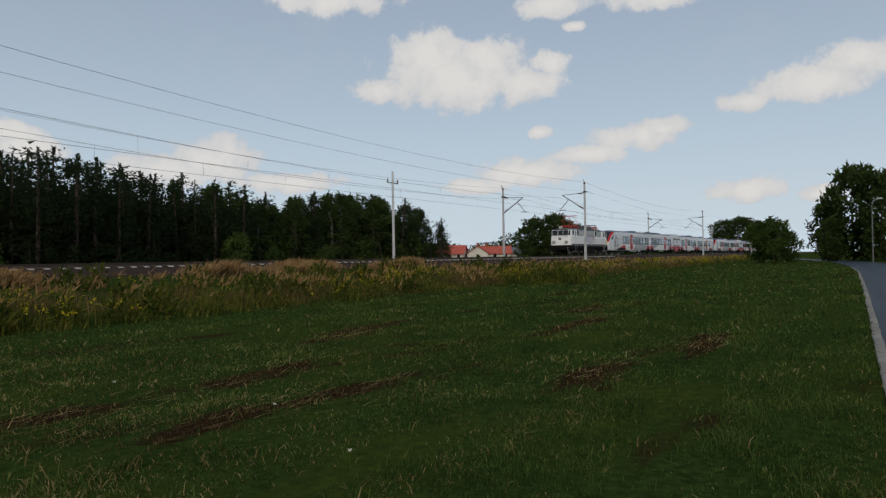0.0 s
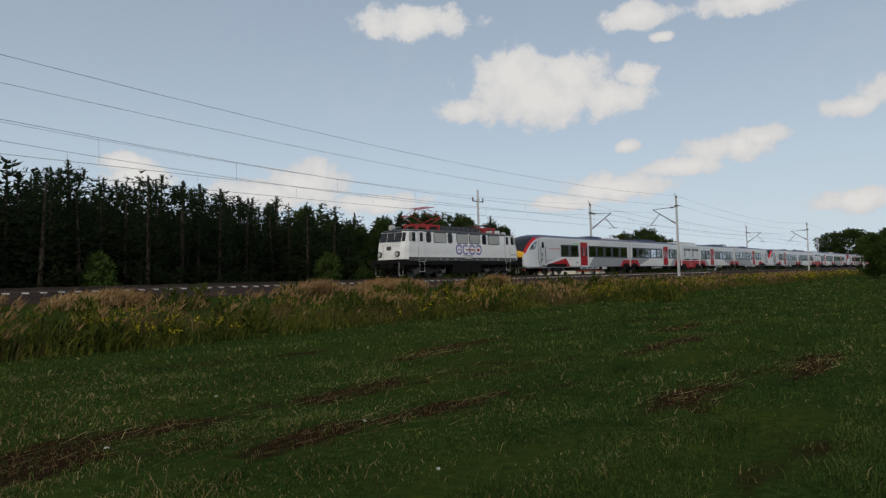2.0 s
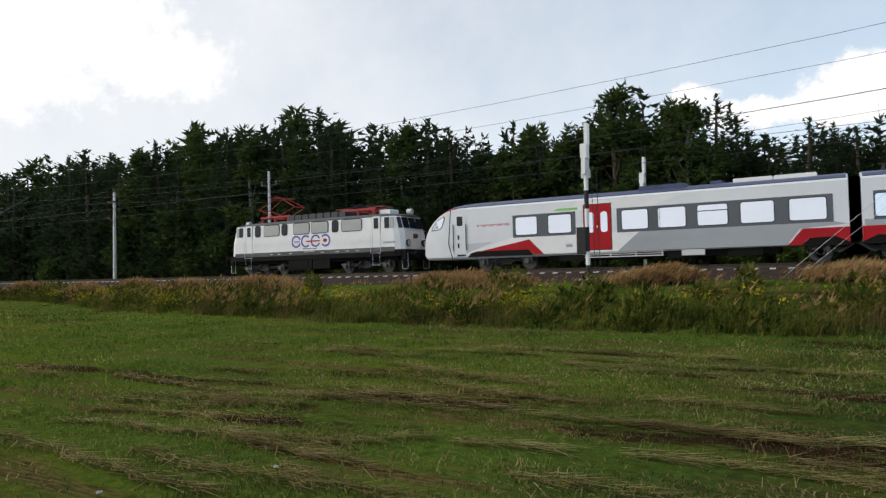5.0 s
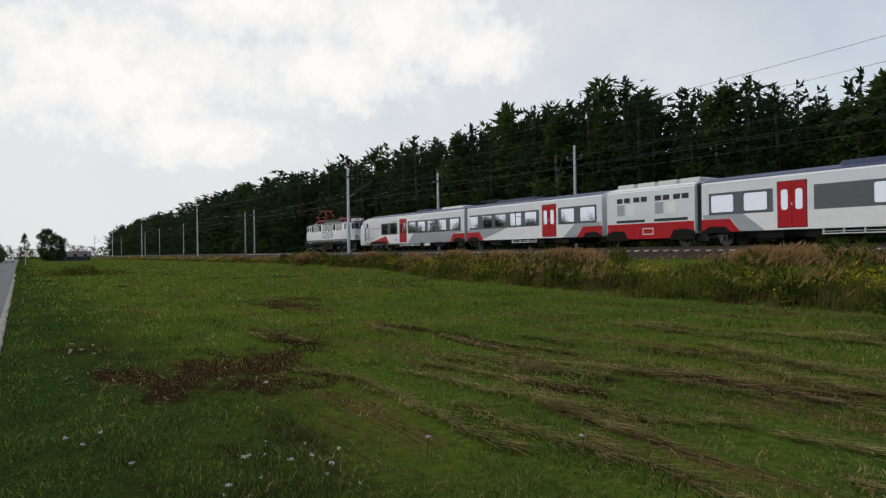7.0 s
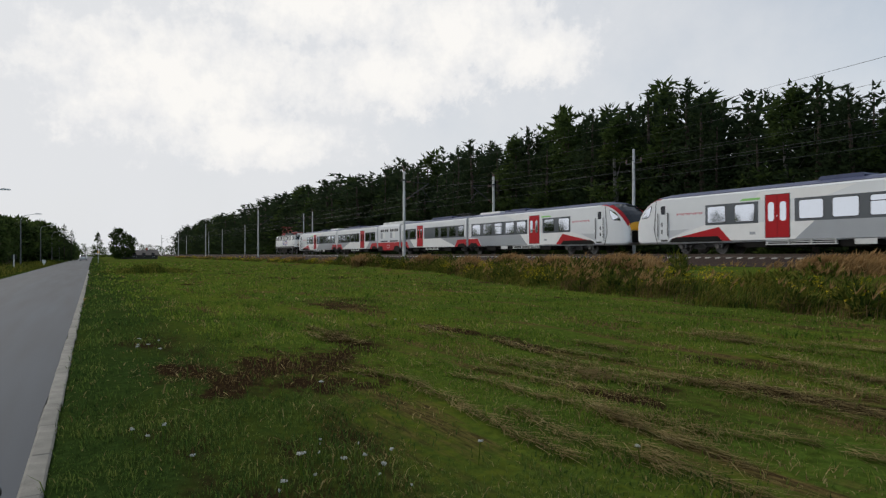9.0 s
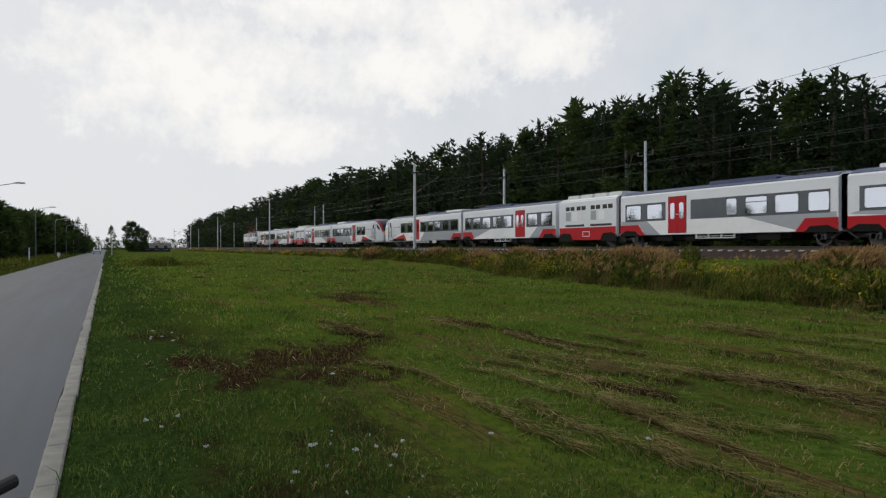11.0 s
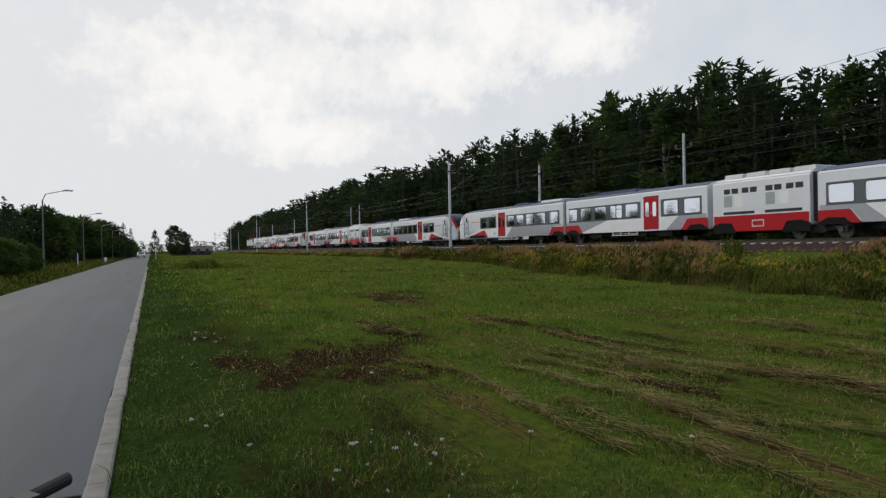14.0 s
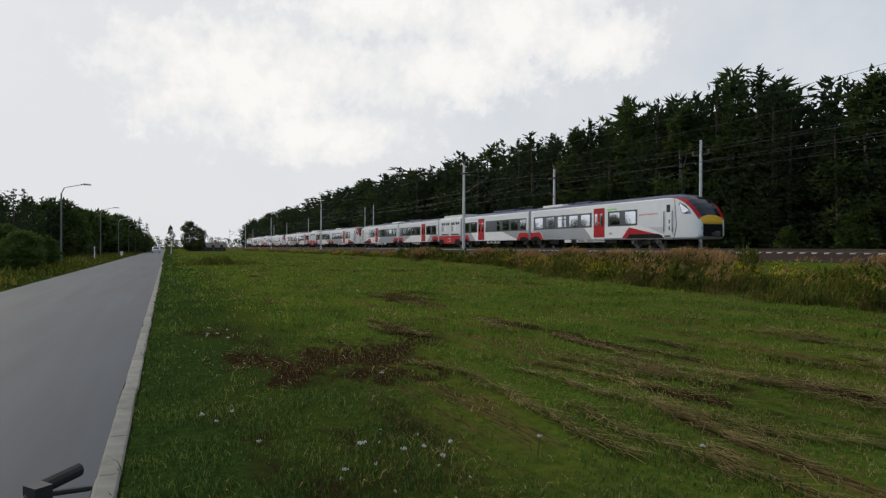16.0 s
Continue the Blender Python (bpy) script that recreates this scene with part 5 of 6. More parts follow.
def wood_height(x):
    """Height of the wood's front row along the line."""
    return float(np.interp(x, [-430, -267, -133, -95, -71, -45, -33, -24, -17, -12, -8, -4, 6, 20, 33, 45, 55, 66, 72],
                           [16.2, 16.4, 17.0, 15.8, 15.6, 15.6, 13.4, 12.0, 12.8, 13.4, 12.6, 9.4, 9.4, 8.8, 7.8, 7.0, 8.4, 7.2, 5.0]))


def build_wood():
    for row, (y0, step0) in enumerate(((45.5, 1.9), (48.5, 2.2), (53.0, 3.0))):
        x = 71.0 - row
        while x > -420:
            step = step0 * (0.74 if x > -5 else 0.78 if -32 < x < -8 else 1.0 if x > -110 else 1.9 if x > -220 else 3.0)
            y = y0 + random.uniform(-1.2, 1.2)
            h = ((wood_height(x * 46 / y0) - 1.3) * (y / 46) + 1.3) * random.choice((0.80, 0.88, 0.94, 1.0, 1.03, 1.08) if x < -5 else (0.86, 0.92, 0.97, 1.0, 1.03, 1.07))
            if x > -5:
                kind = random.choice(("pine", "pine", "spruce")) if x < 36 else random.choice(("birch", "pine", "birch"))
            else:
                kind = random.choice(("pine", "pine", "pine", "birch", "pine", "spruce") if x < -22 else ("birch", "birch", "pine"))
            h *= 1.04 if kind != "spruce" and -75 < x < -22 else 1.0
            wide = {"spruce": 1.45, "pine": 1.6, "birch": 1.45}[kind] * random.uniform(0.85, 1.2) * (1.0 if x > -110 else 1.5)
            if h > 12:
                wide *= 0.88
            tree(kind, x, y, 0.28, h, wide, coarse=row == 2 or x < -75 or (row == 1 and x < -10))
            x -= step * random.uniform(0.7, 1.3)
    # low growth in front of the trunks
    x = 66.0
    while x > -200:
        if random.random() < 0.9:
            tree("bush" if random.random() < 0.5 else "spruce", x, 43.6 + random.uniform(-0.6, 1.2), 0.3, random.uniform(2.2, 5.0), 0.9, "low dark undergrowth before the wood", "undergrowth", True)
        x -= random.uniform(1.5, 3.6)


build_wood()


def stuff_wood(name, label, spots, mat, seed, per=240, size=1.0):
    rng = np.random.default_rng(seed)
    P, D = [], []
    for x, y, z, h, r in spots:
        u = rng.uniform(0, 1, per)
        a = rng.uniform(0, 2 * math.pi, per)
        rr = r * np.sqrt(np.clip(1 - (u * 1.05 - 0.25) ** 2 * 1.2, 0.02, 1)) * rng.uniform(0.5, 1.05, per)
        pts = np.stack([x + rr * np.cos(a), y + rr * np.sin(a), z + u * h], 1)
        P.append(pts)
        D.append(np.stack([np.cos(a), np.sin(a), np.full(per, 0.3)], 1))
    ob = new(name, leaf_mesh(name, clumps(rng, np.concatenate(P), np.concatenate(D), size, 0.1), mat))
    return tagged(ob, label, "woodland", kind="stuff")


_r = random.Random(5)
stuff_wood("deep_wood", "dark mass of conifers behind the wood's edge",
           [(x + _r.uniform(-2, 2), 62 + _r.uniform(0, 10), 0.2, (wood_height(x * 46 / 64) - 1.3) * 64 / 46 * 0.93, 3.4) for x in np.arange(-600, 62, 4.0)]
           + [(x + _r.uniform(-2, 2), 58 + _r.uniform(-1, 2), 0.0, min(11.0, wood_height(x * 46 / 58) * 0.9), 2.6) for x in np.arange(-300, 64, 2.6)], NEEDLE, 3, 380, 1.0)
stuff_wood("far_wood", "distant green woodland beyond the houses",
           [(x + _r.uniform(-3, 3), 170 + _r.uniform(-10, 25), 0.3, _r.uniform(5.5, 9.5), 5.5) for x in np.arange(120, 520, 6.0)]
           + [(x + _r.uniform(-3, 3), 62 + (x - 190) * 0.1 + _r.uniform(-4, 8), 0.3, _r.uniform(5, 9), 5) for x in np.arange(215, 420, 7.0)]
           + [(x, 120 + _r.uniform(-3, 3), 0.3, _r.uniform(5, 10), 4) for x in (150, 158, 165, 172, 226, 234)], LEAF, 8, 260, 1.3)
stuff_wood("roadside_wood", "dark mixed wood by the road, with unseen trees for window reflections",
           [(x + _r.uniform(-2, 2), -19 - _r.uniform(0, 5), 0.0, _r.uniform(4.2, 5.6), 2.8) for x in np.arange(-260, -62, 4.4)]
           + [(x + _r.uniform(-3, 3), -12 + _r.uniform(-3, 3), 0.0, _r.uniform(5, 8), 4) for x in np.arange(-420, -250, 5.0)]
           # unseen row out of view, added to darken reflections in the coach windows
           + [(x + _r.uniform(-3, 3), -26 - _r.uniform(0, 12), 0.0, _r.uniform(9, 13), 4.5) for x in list(np.arange(70, 320, 5.0)) + list(np.arange(320, 900, 9.0))]
           + [(-430 + _r.uniform(-8, 8), y, 0.0, _r.uniform(5, 8), 5) for y in np.arange(-12, 46, 5.0)], LEAF, 9, 300, 0.8)

# single trees and bushes
_x = -58.0
while _x > -250:
    _far = min(1.0, max(0.0, (-_x - 60) / 120))
    tree(random.choice(("pine", "birch", "birch", "oak", "pine")), _x, -13.5 - random.uniform(0, 3.5) + 3.0 * _far, 0, random.uniform(6.2, 7.8) * (1 + 0.2 * _far), random.uniform(1.2, 1.6), "dark tree in the wood along the road", "roadside trees", True)
    _x -= random.uniform(1.8, 3.2) * (1 + 0.8 * _far)
tree("spruce", -195, -6.6, 0, 9.6, 1.1, "conical spruce beside the road", "roadside trees")
tree("spruce", -192, -4.9, 0, 8.0, 1.1, "conical spruce beside the road", "roadside trees")
tree("birch", -240, 1.4, 0, 9.0, 1.1, "slim pale birch where the road bends away", "roadside trees")
tree("oak", -252, 7.6, 0, 10.6, 0.8, "round leafy tree beside the barn", "roadside trees")
tree("oak", -258, 11.4, 0, 8.6, 0.8, "round leafy tree beside the barn", "roadside trees")
for _x, _y, _h, _w in ((-44, -7.6, 2.5, 1.35), (-46, -9.0, 2.9, 1.3), (-49, -8.6, 2.4, 1.3), (-53, -7.9, 2.3, 1.3), (-57, -8.4, 2.0, 1.3), (-60, -11, 2.4, 1.2), (-70, -9.6, 1.6, 1.3), (-41, -8.6, 1.9, 1.3)):
    tree("bush", _x, _y, 0, _h, _w, "green roadside bush in tall weeds", "roadside bushes")
for _x, _y, _h, _w in ((120, -2.5, 14.0, 0.85), (124, 1.5, 15.5, 0.8), (126, -7.0, 13.5, 0.9), (118, -9.0, 12.0, 0.9), (129, 5.0, 10.0, 0.9), (121, 4.4, 7.0, 0.9), (119, -16, 12, 0.9), (116, -24, 12, 0.9)):
    tree("oak", _x, _y, -0.2, _h, _w, "large dark leafy tree beside the road", "roadside trees", _y < -8)
for _x, _y, _h, _w in ((104, 10.6, 6.6, 0.95), (106, 13.0, 6.0, 1.0), (105, 9.0, 4.6, 1.0)):
    tree("bush", _x, _y, 0, _h, _w, "pale green willow bush at the track", "roadside bushes")
for _x, _y, _h, _w in ((160, 68, 12.5, 1.3), (157, 72, 11.5, 1.4), (164, 66, 11, 1.4), (153, 73, 9.0, 1.3), (168, 64, 8, 1.3)):
    tree("oak", _x, _y, 0.0, _h, _w * 0.8, "broad dark tree behind the railway", "trees by the houses")
for _x, _y, _h, _w in ((250, 37, 14, 1.5), (245, 42, 13, 1.4), (256, 33, 13, 1.5), (262, 28, 11, 1.5)):
    tree("oak", _x, _y, 0.0, _h, _w * 0.8, "broad dark tree far down the line", "trees by the houses")
tree("bush", 45.6, 42.5, 0.3, 2.6, 0.9, "small pale green bush at the wood", "undergrowth")


# ---- weeds and grass ----
def blade_arrays(rng, base, h, w, lean, wind=False):
    """Bent blades: two triangles below, one tip."""
    n = len(base)
    a = rng.uniform(0, 2 * math.pi, n)
    b = rng.normal(0.1, 0.9, n) if wind else rng.uniform(0, 2 * math.pi, n)
    side = np.stack([np.cos(a), np.sin(a), np.zeros(n)], 1) * (w / 2)[:, None]
    tilt = np.stack([np.cos(b), np.sin(b), np.zeros(n)], 1) * (lean * h)[:, None]
    up = np.zeros((n, 3)); up[:, 2] = h
    mid = base + up * 0.55 + tilt * 0.3
    tip = base + up * (1 - 0.25 * lean[:, None]) + tilt
    v = np.stack([base - side, base + side, mid + side * 0.8, base - side, mid + side * 0.8, mid - side * 0.8, mid - side * 0.8, mid + side * 0.8, tip], 1)
    return v.reshape(-1, 3)


TURF = grass_material("turf_blades", [(0.036, 0.072, 0.011), (0.080, 0.138, 0.019), (0.136, 0.190, 0.027), (0.22, 0.23, 0.05)], 0.75, 0.6)
# deeper green turf, with the dimmer look of its ground put into the colour
DIM_TURF = grass_material("dim_turf_blades", [(0.015, 0.034, 0.010), (0.040, 0.078, 0.018), (0.085, 0.135, 0.027), (0.18, 0.19, 0.055)], 0.75, 0.55)
STRAW = grass_material("straw_blades", [(0.085, 0.06, 0.022), (0.24, 0.185, 0.075), (0.44, 0.36, 0.17)], 0.75, 0.4)
WEED = grass_material("weed_leaves", [(0.018, 0.034, 0.007), (0.052, 0.076, 0.012), (0.118, 0.124, 0.020), (0.22, 0.18, 0.046)], 0.75, 0.45)
DRYWEED = grass_material("dry_weed_stems", [(0.046, 0.033, 0.015), (0.125, 0.085, 0.035), (0.24, 0.165, 0.07)])
PLUME = grass_material("grass_plumes", [(0.20, 0.115, 0.048), (0.33, 0.205, 0.09), (0.45, 0.31, 0.16)], 0.8, 0.4)
GOLD = grass_material("goldenrod_flowers", [(0.18, 0.17, 0.012), (0.34, 0.28, 0.015), (0.48, 0.38, 0.025)], 0.7, 0.3)
PETAL = grass_material("white_flower_heads", [(0.38, 0.38, 0.34), (0.5, 0.5, 0.46), (0.6, 0.6, 0.56)], 0.7, 0.2)

def patchiness(x, y):
    best = np.full_like(x, -1.0)
    for a, b, p, q in PATCHES:
        best = np.maximum(best, 1 - np.hypot((x - a) / p, (y - b) / q))
    return best


def build_turf():
    rng = np.random.default_rng(77)
    V, U, S = [], [], []
    for r0, r1, dens, hh, ww in ((0.9, 4.2, 2600, 0.070, 0.0065), (4.2, 8.0, 1200, 0.075, 0.009), (8.0, 14.0, 420, 0.085, 0.015), (14, 24, 120, 0.10, 0.028), (24, 42, 28, 0.12, 0.06), (42, 80, 7, 0.14, 0.12), (80, 150, 1.6, 0.16, 0.25)):
        n = int(dens * math.pi * (r1 * r1 - r0 * r0) * 0.56)
        r = np.sqrt(rng.uniform(r0 * r0, r1 * r1, n))
        a = rng.uniform(radians(-100), radians(100), n)
        x, y = -r * np.sin(a), r * np.cos(a)
        foot = np.interp(x, [-400, -60, -41, -29, -9, 12, 33, 75, 130, 400], [23.5, 23.5, 22.0, 18.5, 15.6, 15.6, 16.6, 17.4, 19, 22])
        edge = np.interp(x, [p[0] for p in ROAD], [p[1] + 2.535 for p in ROAD])
        ok = (y > edge) & (y < foot + 0.6)
        x, y = x[ok], y[ok]
        clump = np.array([noise.noise((px * 1.1, py * 1.4, 2.0)) for px, py in zip(x, y)])
        rows = np.array([noise.noise((px * 0.28, py * 1.5 + px * 0.12, 9.0)) for px, py in zip(x, y)])
        thin = np.array([noise.noise((px * 0.30 + py * 0.05, py * 1.0, 31.0)) for px, py in zip(x, y)])
        tuft = np.array([noise.noise((px * 2.3, py * 2.6, 61.0)) for px, py in zip(x, y)])
        ragged = 0.45 * clump + 0.55 * tuft
        dens = 0.72 + 0.7 * ragged - 2.4 * np.clip(thin - 0.10 + 0.25 * tuft, 0, 1) - 2.2 * np.clip(patchiness(x, y) + 0.22 + 1.7 * ragged, 0, 1)
        keep = rng.uniform(0, 1, len(x)) < np.clip(dens, 0.07, 1)
        tuft = tuft[keep]
        x, y, clump, rows, thin = x[keep], y[keep], clump[keep], rows[keep], thin[keep]
        z = np.array([ground_z(px, py) for px, py in zip(x, y)]) - 0.01
        h = hh * rng.uniform(0.5, 1.25, len(x)) * (1 + 0.6 * np.clip(clump, -0.7, 1) + 0.8 * np.clip(tuft, -0.6, 1))
        h *= np.where(rng.uniform(0, 1, len(x)) < 0.012, 2.3, 1.0)
        # blades by the road and east take the darkened colour, in place of dimmer light
        dimmed = (y + 1.4 * clump + 0.5 * tuft + rng.normal(0, 0.3, len(x)) < np.interp(x, [-40, -18, -9, -5, -2, 1, 4], [0.7, 1.4, 2.4, 3.4, 5.0, 11.0, 30.0]))
        dry = (rng.uniform(0, 1, len(x)) < 0.03 + 0.42 * np.exp(-((x + 1.0) / 7.0) ** 2) * np.clip((y - 2.5) / 2, 0, 1) * (y < 14) + (0.5 * np.clip(rows * 2.2 - 0.3, 0, 1) + 0.28 * np.clip(thin * 2.5, 0, 1)) * np.where(dimmed, 0.3, 0.8))
        base = np.stack([x, y, z], 1)
        w, lean = ww * rng.uniform(0.6, 1.4, len(x)), rng.uniform(0.1, 0.9, len(x))
        for store, pick in ((V, ~dry & ~dimmed), (U, ~dry & dimmed)):
            store.append(blade_arrays(rng, base[pick], h[pick], w[pick], lean[pick]))
        S.append(blade_arrays(rng, base[dry], h[dry] * 0.9, w[dry], np.clip(lean[dry] + 0.5, 0, 1.6)))
    # brown stubble on the bare spots
    n = 9000
    k = rng.choice(len(PATCHES), n, p=np.array([p * q for _, _, p, q in PATCHES]) / sum(p * q for _, _, p, q in PATCHES))
    P = np.array(PATCHES)[k]
    x, y = P[:, 0] + rng.normal(0, 0.55, n) * P[:, 2], P[:, 1] + rng.normal(0, 0.6, n) * P[:, 3]
    ok = y > 0.2
    x, y = x[ok], y[ok]
    b = np.stack([x, y, np.array([ground_z(i, j) for i, j in zip(x, y)]) - 0.01], 1)
    stubble = blade_arrays(rng, b, rng.uniform(0.02, 0.075, len(x)), 0.006 * (1 + np.hypot(x, y) / 12), rng.uniform(0.2, 1.5, len(x)))
    tagged(new("brown_stubble", leaf_mesh("brown_stubble", stubble, DRYWEED)), "short brown stubble on bare soil", "stubble", kind="stuff")
    # cut straw lying in rows and over the bare spots
    n = 1300
    k = rng.integers(0, len(PATCHES), n)
    P = np.array(PATCHES)[k]
    x = P[:, 0] + rng.normal(0, 1.0, n) * P[:, 2] * 0.8
    y = P[:, 1] + rng.normal(0, 1.0, n) * P[:, 3] * 0.9
    lines = [(-8.6, 3.1, -7.9, 3.5), (-7.9, 3.5, -6.4, 3.4), (-6.4, 3.4, -5.2, 3.3), (-5.2, 3.3, -4.1, 3.3), (-8.4, 5.35, -6.8, 5.4), (-6.8, 5.4, -6.2, 5.95), (-5.4, 4.55, -4.2, 4.7),
             (-4.2, 4.7, -3.4, 5.4), (-5.8, 6.4, -4.4, 7.0), (-6.6, 6.3, -5.2, 6.7), (-5.4, 6.85, -3.5, 6.7), (-5.4, 4.5, -3.9, 4.3), (-3.2, 5.35, -2.1, 5.45), (-3.6, 6.7, -0.4, 6.6),
             (-0.5, 6.6, 1.2, 6.8), (-0.4, 5.9, 1.0, 5.7)]
    for q in range(44):
        lx, ly = rng.uniform(-14, -0.5), rng.uniform(3.6, 12.0)
        lines.append((lx, ly, lx + rng.uniform(0.8, 2.6), ly + rng.normal(-0.05, 0.18)))
    for x0, y0, x1, y1 in lines:
        m = int(120 * math.hypot(x1 - x0, y1 - y0))
        k = rng.uniform(0, 1, m)
        x = np.concatenate([x, x0 + (x1 - x0) * k])
        y = np.concatenate([y, y0 + (y1 - y0) * k + rng.normal(0, 0.05, m) + 0.04 * np.sin(k * 9 + x0)])
    ok = y > 0.15
    x, y = x[ok], y[ok]
    n = len(x)
    a = rng.normal(-0.05, 0.38, n)
    d = np.stack([np.cos(a), np.sin(a), rng.uniform(-0.05, 0.18, n)], 1) * rng.uniform(0.10, 0.45, n)[:, None]
    o = np.stack([-np.sin(a), np.cos(a), np.zeros(n)], 1) * 0.0034 * (1 + np.hypot(x, y) / 8)[:, None]
    p = np.stack([x, y, np.array([ground_z(i, j) for i, j in zip(x, y)]) + rng.uniform(0.005, 0.07, n)], 1)
    S.append(np.stack([p - o, p + o, p + d], 1).reshape(-1, 3))
    tagged(new("meadow_grass", leaf_mesh("meadow_grass", np.concatenate(V), TURF)), "short uneven mown yellow-green meadow grass", "grass", kind="stuff")
    tagged(new("dim_grass", leaf_mesh("dim_grass", np.concatenate(U), DIM_TURF)), "deeper green grass by the road and east, dimness painted in", "grass", kind="stuff")
    tagged(new("cut_straw", leaf_mesh("cut_straw", np.concatenate(S), STRAW)), "dry mown straw lying in rows", "straw", kind="stuff")


build_turf()


def build_weeds():
    rng = np.random.default_rng(5)
    xs, ys = [], []
    for x0, x1, per in ((-45, 50, 250), (-100, -45, 130), (50, 110, 110), (-230, -100, 36), (110, 160, 26)):
        n = int((x1 - x0) * per)
        x = rng.uniform(x0, x1, n)
        f = np.array([foot_line(v) for v in x])
        y = f + (25.2 - f) * rng.beta(0.9, 1.5, n)
        xs.append(x), ys.append(y)
    x, y = np.concatenate(xs), np.concatenate(ys)
    far = 1 + np.clip((np.abs(x) - 40) / 60, 0, 2.2)
    z = np.array([ground_z(a, b) for a, b in zip(x, y)])
    sp = np.array([noise.noise((a * 0.22, b * 0.3, 4.0)) for a, b in zip(x, y)])      # which plants grow here
    sp2 = np.array([noise.noise((a * 0.55, b * 0.5, 14.0)) for a, b in zip(x, y)])
    sp4 = np.array([noise.noise((a * 0.8, b * 0.7, 70.0)) for a, b in zip(x, y)])
    sp3 = np.array([noise.noise((a * 0.33, b * 0.4, 50.0)) for a, b in zip(x, y)])
    k = (y - np.array([foot_line(v) for v in x])) / 8
    top = np.clip(1.15 + 0.35 * sp2 + rng.normal(0, 0.16, len(x)), 0.45, 1.9) * np.clip(0.55 + 2.2 * k, 0.5, 1.0)
    top = np.minimum(top, 0.98 + 0.34 * np.clip(sp2, -0.7, 0.6) - 0.22 * np.clip((y - 23) / 2, 0, 1) - z + rng.normal(0, 0.10, len(x)))
    top = np.clip(top * (0.86 + 0.75 * sp4), 0.12, 2)
    gap = rng.uniform(0, 1, len(x)) < np.clip(0.55 - 2.4 * (sp4 + 0.25), 0.0, 0.75)
    x, y, z, far, sp, sp2, sp3, top = (q[~gap] for q in (x, y, z, far, sp, sp2, sp3, top))
    base = np.stack([x, y, z - 0.05], 1)
    dry = sp + rng.normal(0, 0.16, len(x)) > np.where(x < -4, 0.13, 0.02)
    green = ~dry
    W, Dy, Pl, G = [], [], [], []
    for rep in range(3):
        b = base + np.concatenate([rng.normal(0, 0.09, (len(x), 2)), np.zeros((len(x), 1))], 1)
        h = top * rng.uniform(0.55, 1.0, len(x))
        w = 0.018 * far * rng.uniform(0.6, 1.6, len(x))
        lean = rng.uniform(0.05, 0.85, len(x))
        W.append(blade_arrays(rng, b[green], h[green] * (1.0, 0.8, 0.55)[rep], w[green] * (1.3, 2.2, 3.0)[rep], lean[green], True))
        if rep < 2:
            Dy.append(blade_arrays(rng, b[dry], h[dry], w[dry] * 0.8, lean[dry] * 0.8, True))
        else:
            W.append(blade_arrays(rng, b[dry], h[dry] * 0.65, w[dry] * 1.3, lean[dry], True))
    # plumes on the dry stems
    pl = np.where(dry & (rng.uniform(0, 1, len(x)) < np.clip(0.12 + 1.6 * sp2, 0.03, 0.8)))[0]
    tip = base[pl] + np.stack([rng.normal(0, 0.06, len(pl)), rng.normal(0, 0.06, len(pl)), top[pl] * rng.uniform(0.86, 1.08, len(pl))], 1)
    for q in range(7):
        d = np.stack([rng.normal(0.45, 0.3, len(pl)), rng.normal(0, 0.2, len(pl)), rng.uniform(0.5, 1, len(pl))], 1) * rng.uniform(0.12, 0.32, (len(pl), 1))
        o = rng.normal(0, 1, (len(pl), 3)) * 0.012 * far[pl][:, None]
        Pl.append(np.stack([tip - o, tip + o, tip + d], 1).reshape(-1, 3))
    # bushy plume tufts near the ballast's edge
    for q in range(34):
        cx, cy, m = rng.choice((-62.0, -47.0, -38.0, -33.5, -30.0, -24.0, -20.5, -14.2, -11.0, -5.0, 1.0, 6.0, 9.0, 13.0, 18.0, 24.0, 31.0)) + rng.normal(0, 0.8), rng.uniform(22.6, 24.4), 190
        b = np.stack([rng.normal(cx, rng.uniform(0.35, 0.9), m), rng.normal(cy, 0.35, m), np.zeros(m)], 1)
        b[:, 2] = [ground_z(i, j) - 0.05 for i, j in b[:, :2]]
        h = (rng.uniform(1.42, 1.72) - b[:, 2]) * rng.uniform(0.75, 1.0, m) * np.exp(-np.abs(b[:, 0] - cx) * 0.18)
        Dy.append(blade_arrays(rng, b, h, np.full(m, 0.022), rng.uniform(0.05, 0.4, m), True))
        tp = b + np.stack([rng.normal(0.05, 0.05, m), rng.normal(0, 0.05, m), h * 0.92], 1)
        for r in range(8):
            d = np.stack([rng.normal(0.5, 0.3, m), rng.normal(0, 0.25, m), rng.uniform(0.3, 1, m)], 1) * rng.uniform(0.12, 0.34, (m, 1))
            o = rng.normal(0, 1, (m, 3)) * 0.015
            tr = tp - np.array([0, 0, 1]) * rng.uniform(0, 0.3, (m, 1))
            Pl.append(np.stack([tr - o, tr + o, tr + d], 1).reshape(-1, 3))
    # leafy clumps that stand out of the grass
    LP, LD = [], []
    for q in range(230):
        cx = rng.uniform(-70, 50)
        cy = foot_line(cx) + 0.3 + (24.2 - foot_line(cx)) * rng.beta(1.0, 2.2)
        r, hh, m = rng.uniform(0.3, 0.75), rng.uniform(0.45, 0.95), 85
        d = rng.normal(0, 1, (m, 3))
        d /= np.linalg.norm(d, axis=1)[:, None]
        d[:, 2] = np.abs(d[:, 2])
        k = rng.uniform(0.45, 1.05, (m, 1))
        LP.append(np.array([cx, cy, ground_z(cx, cy)]) + d * np.array([r, r, hh]) * k)
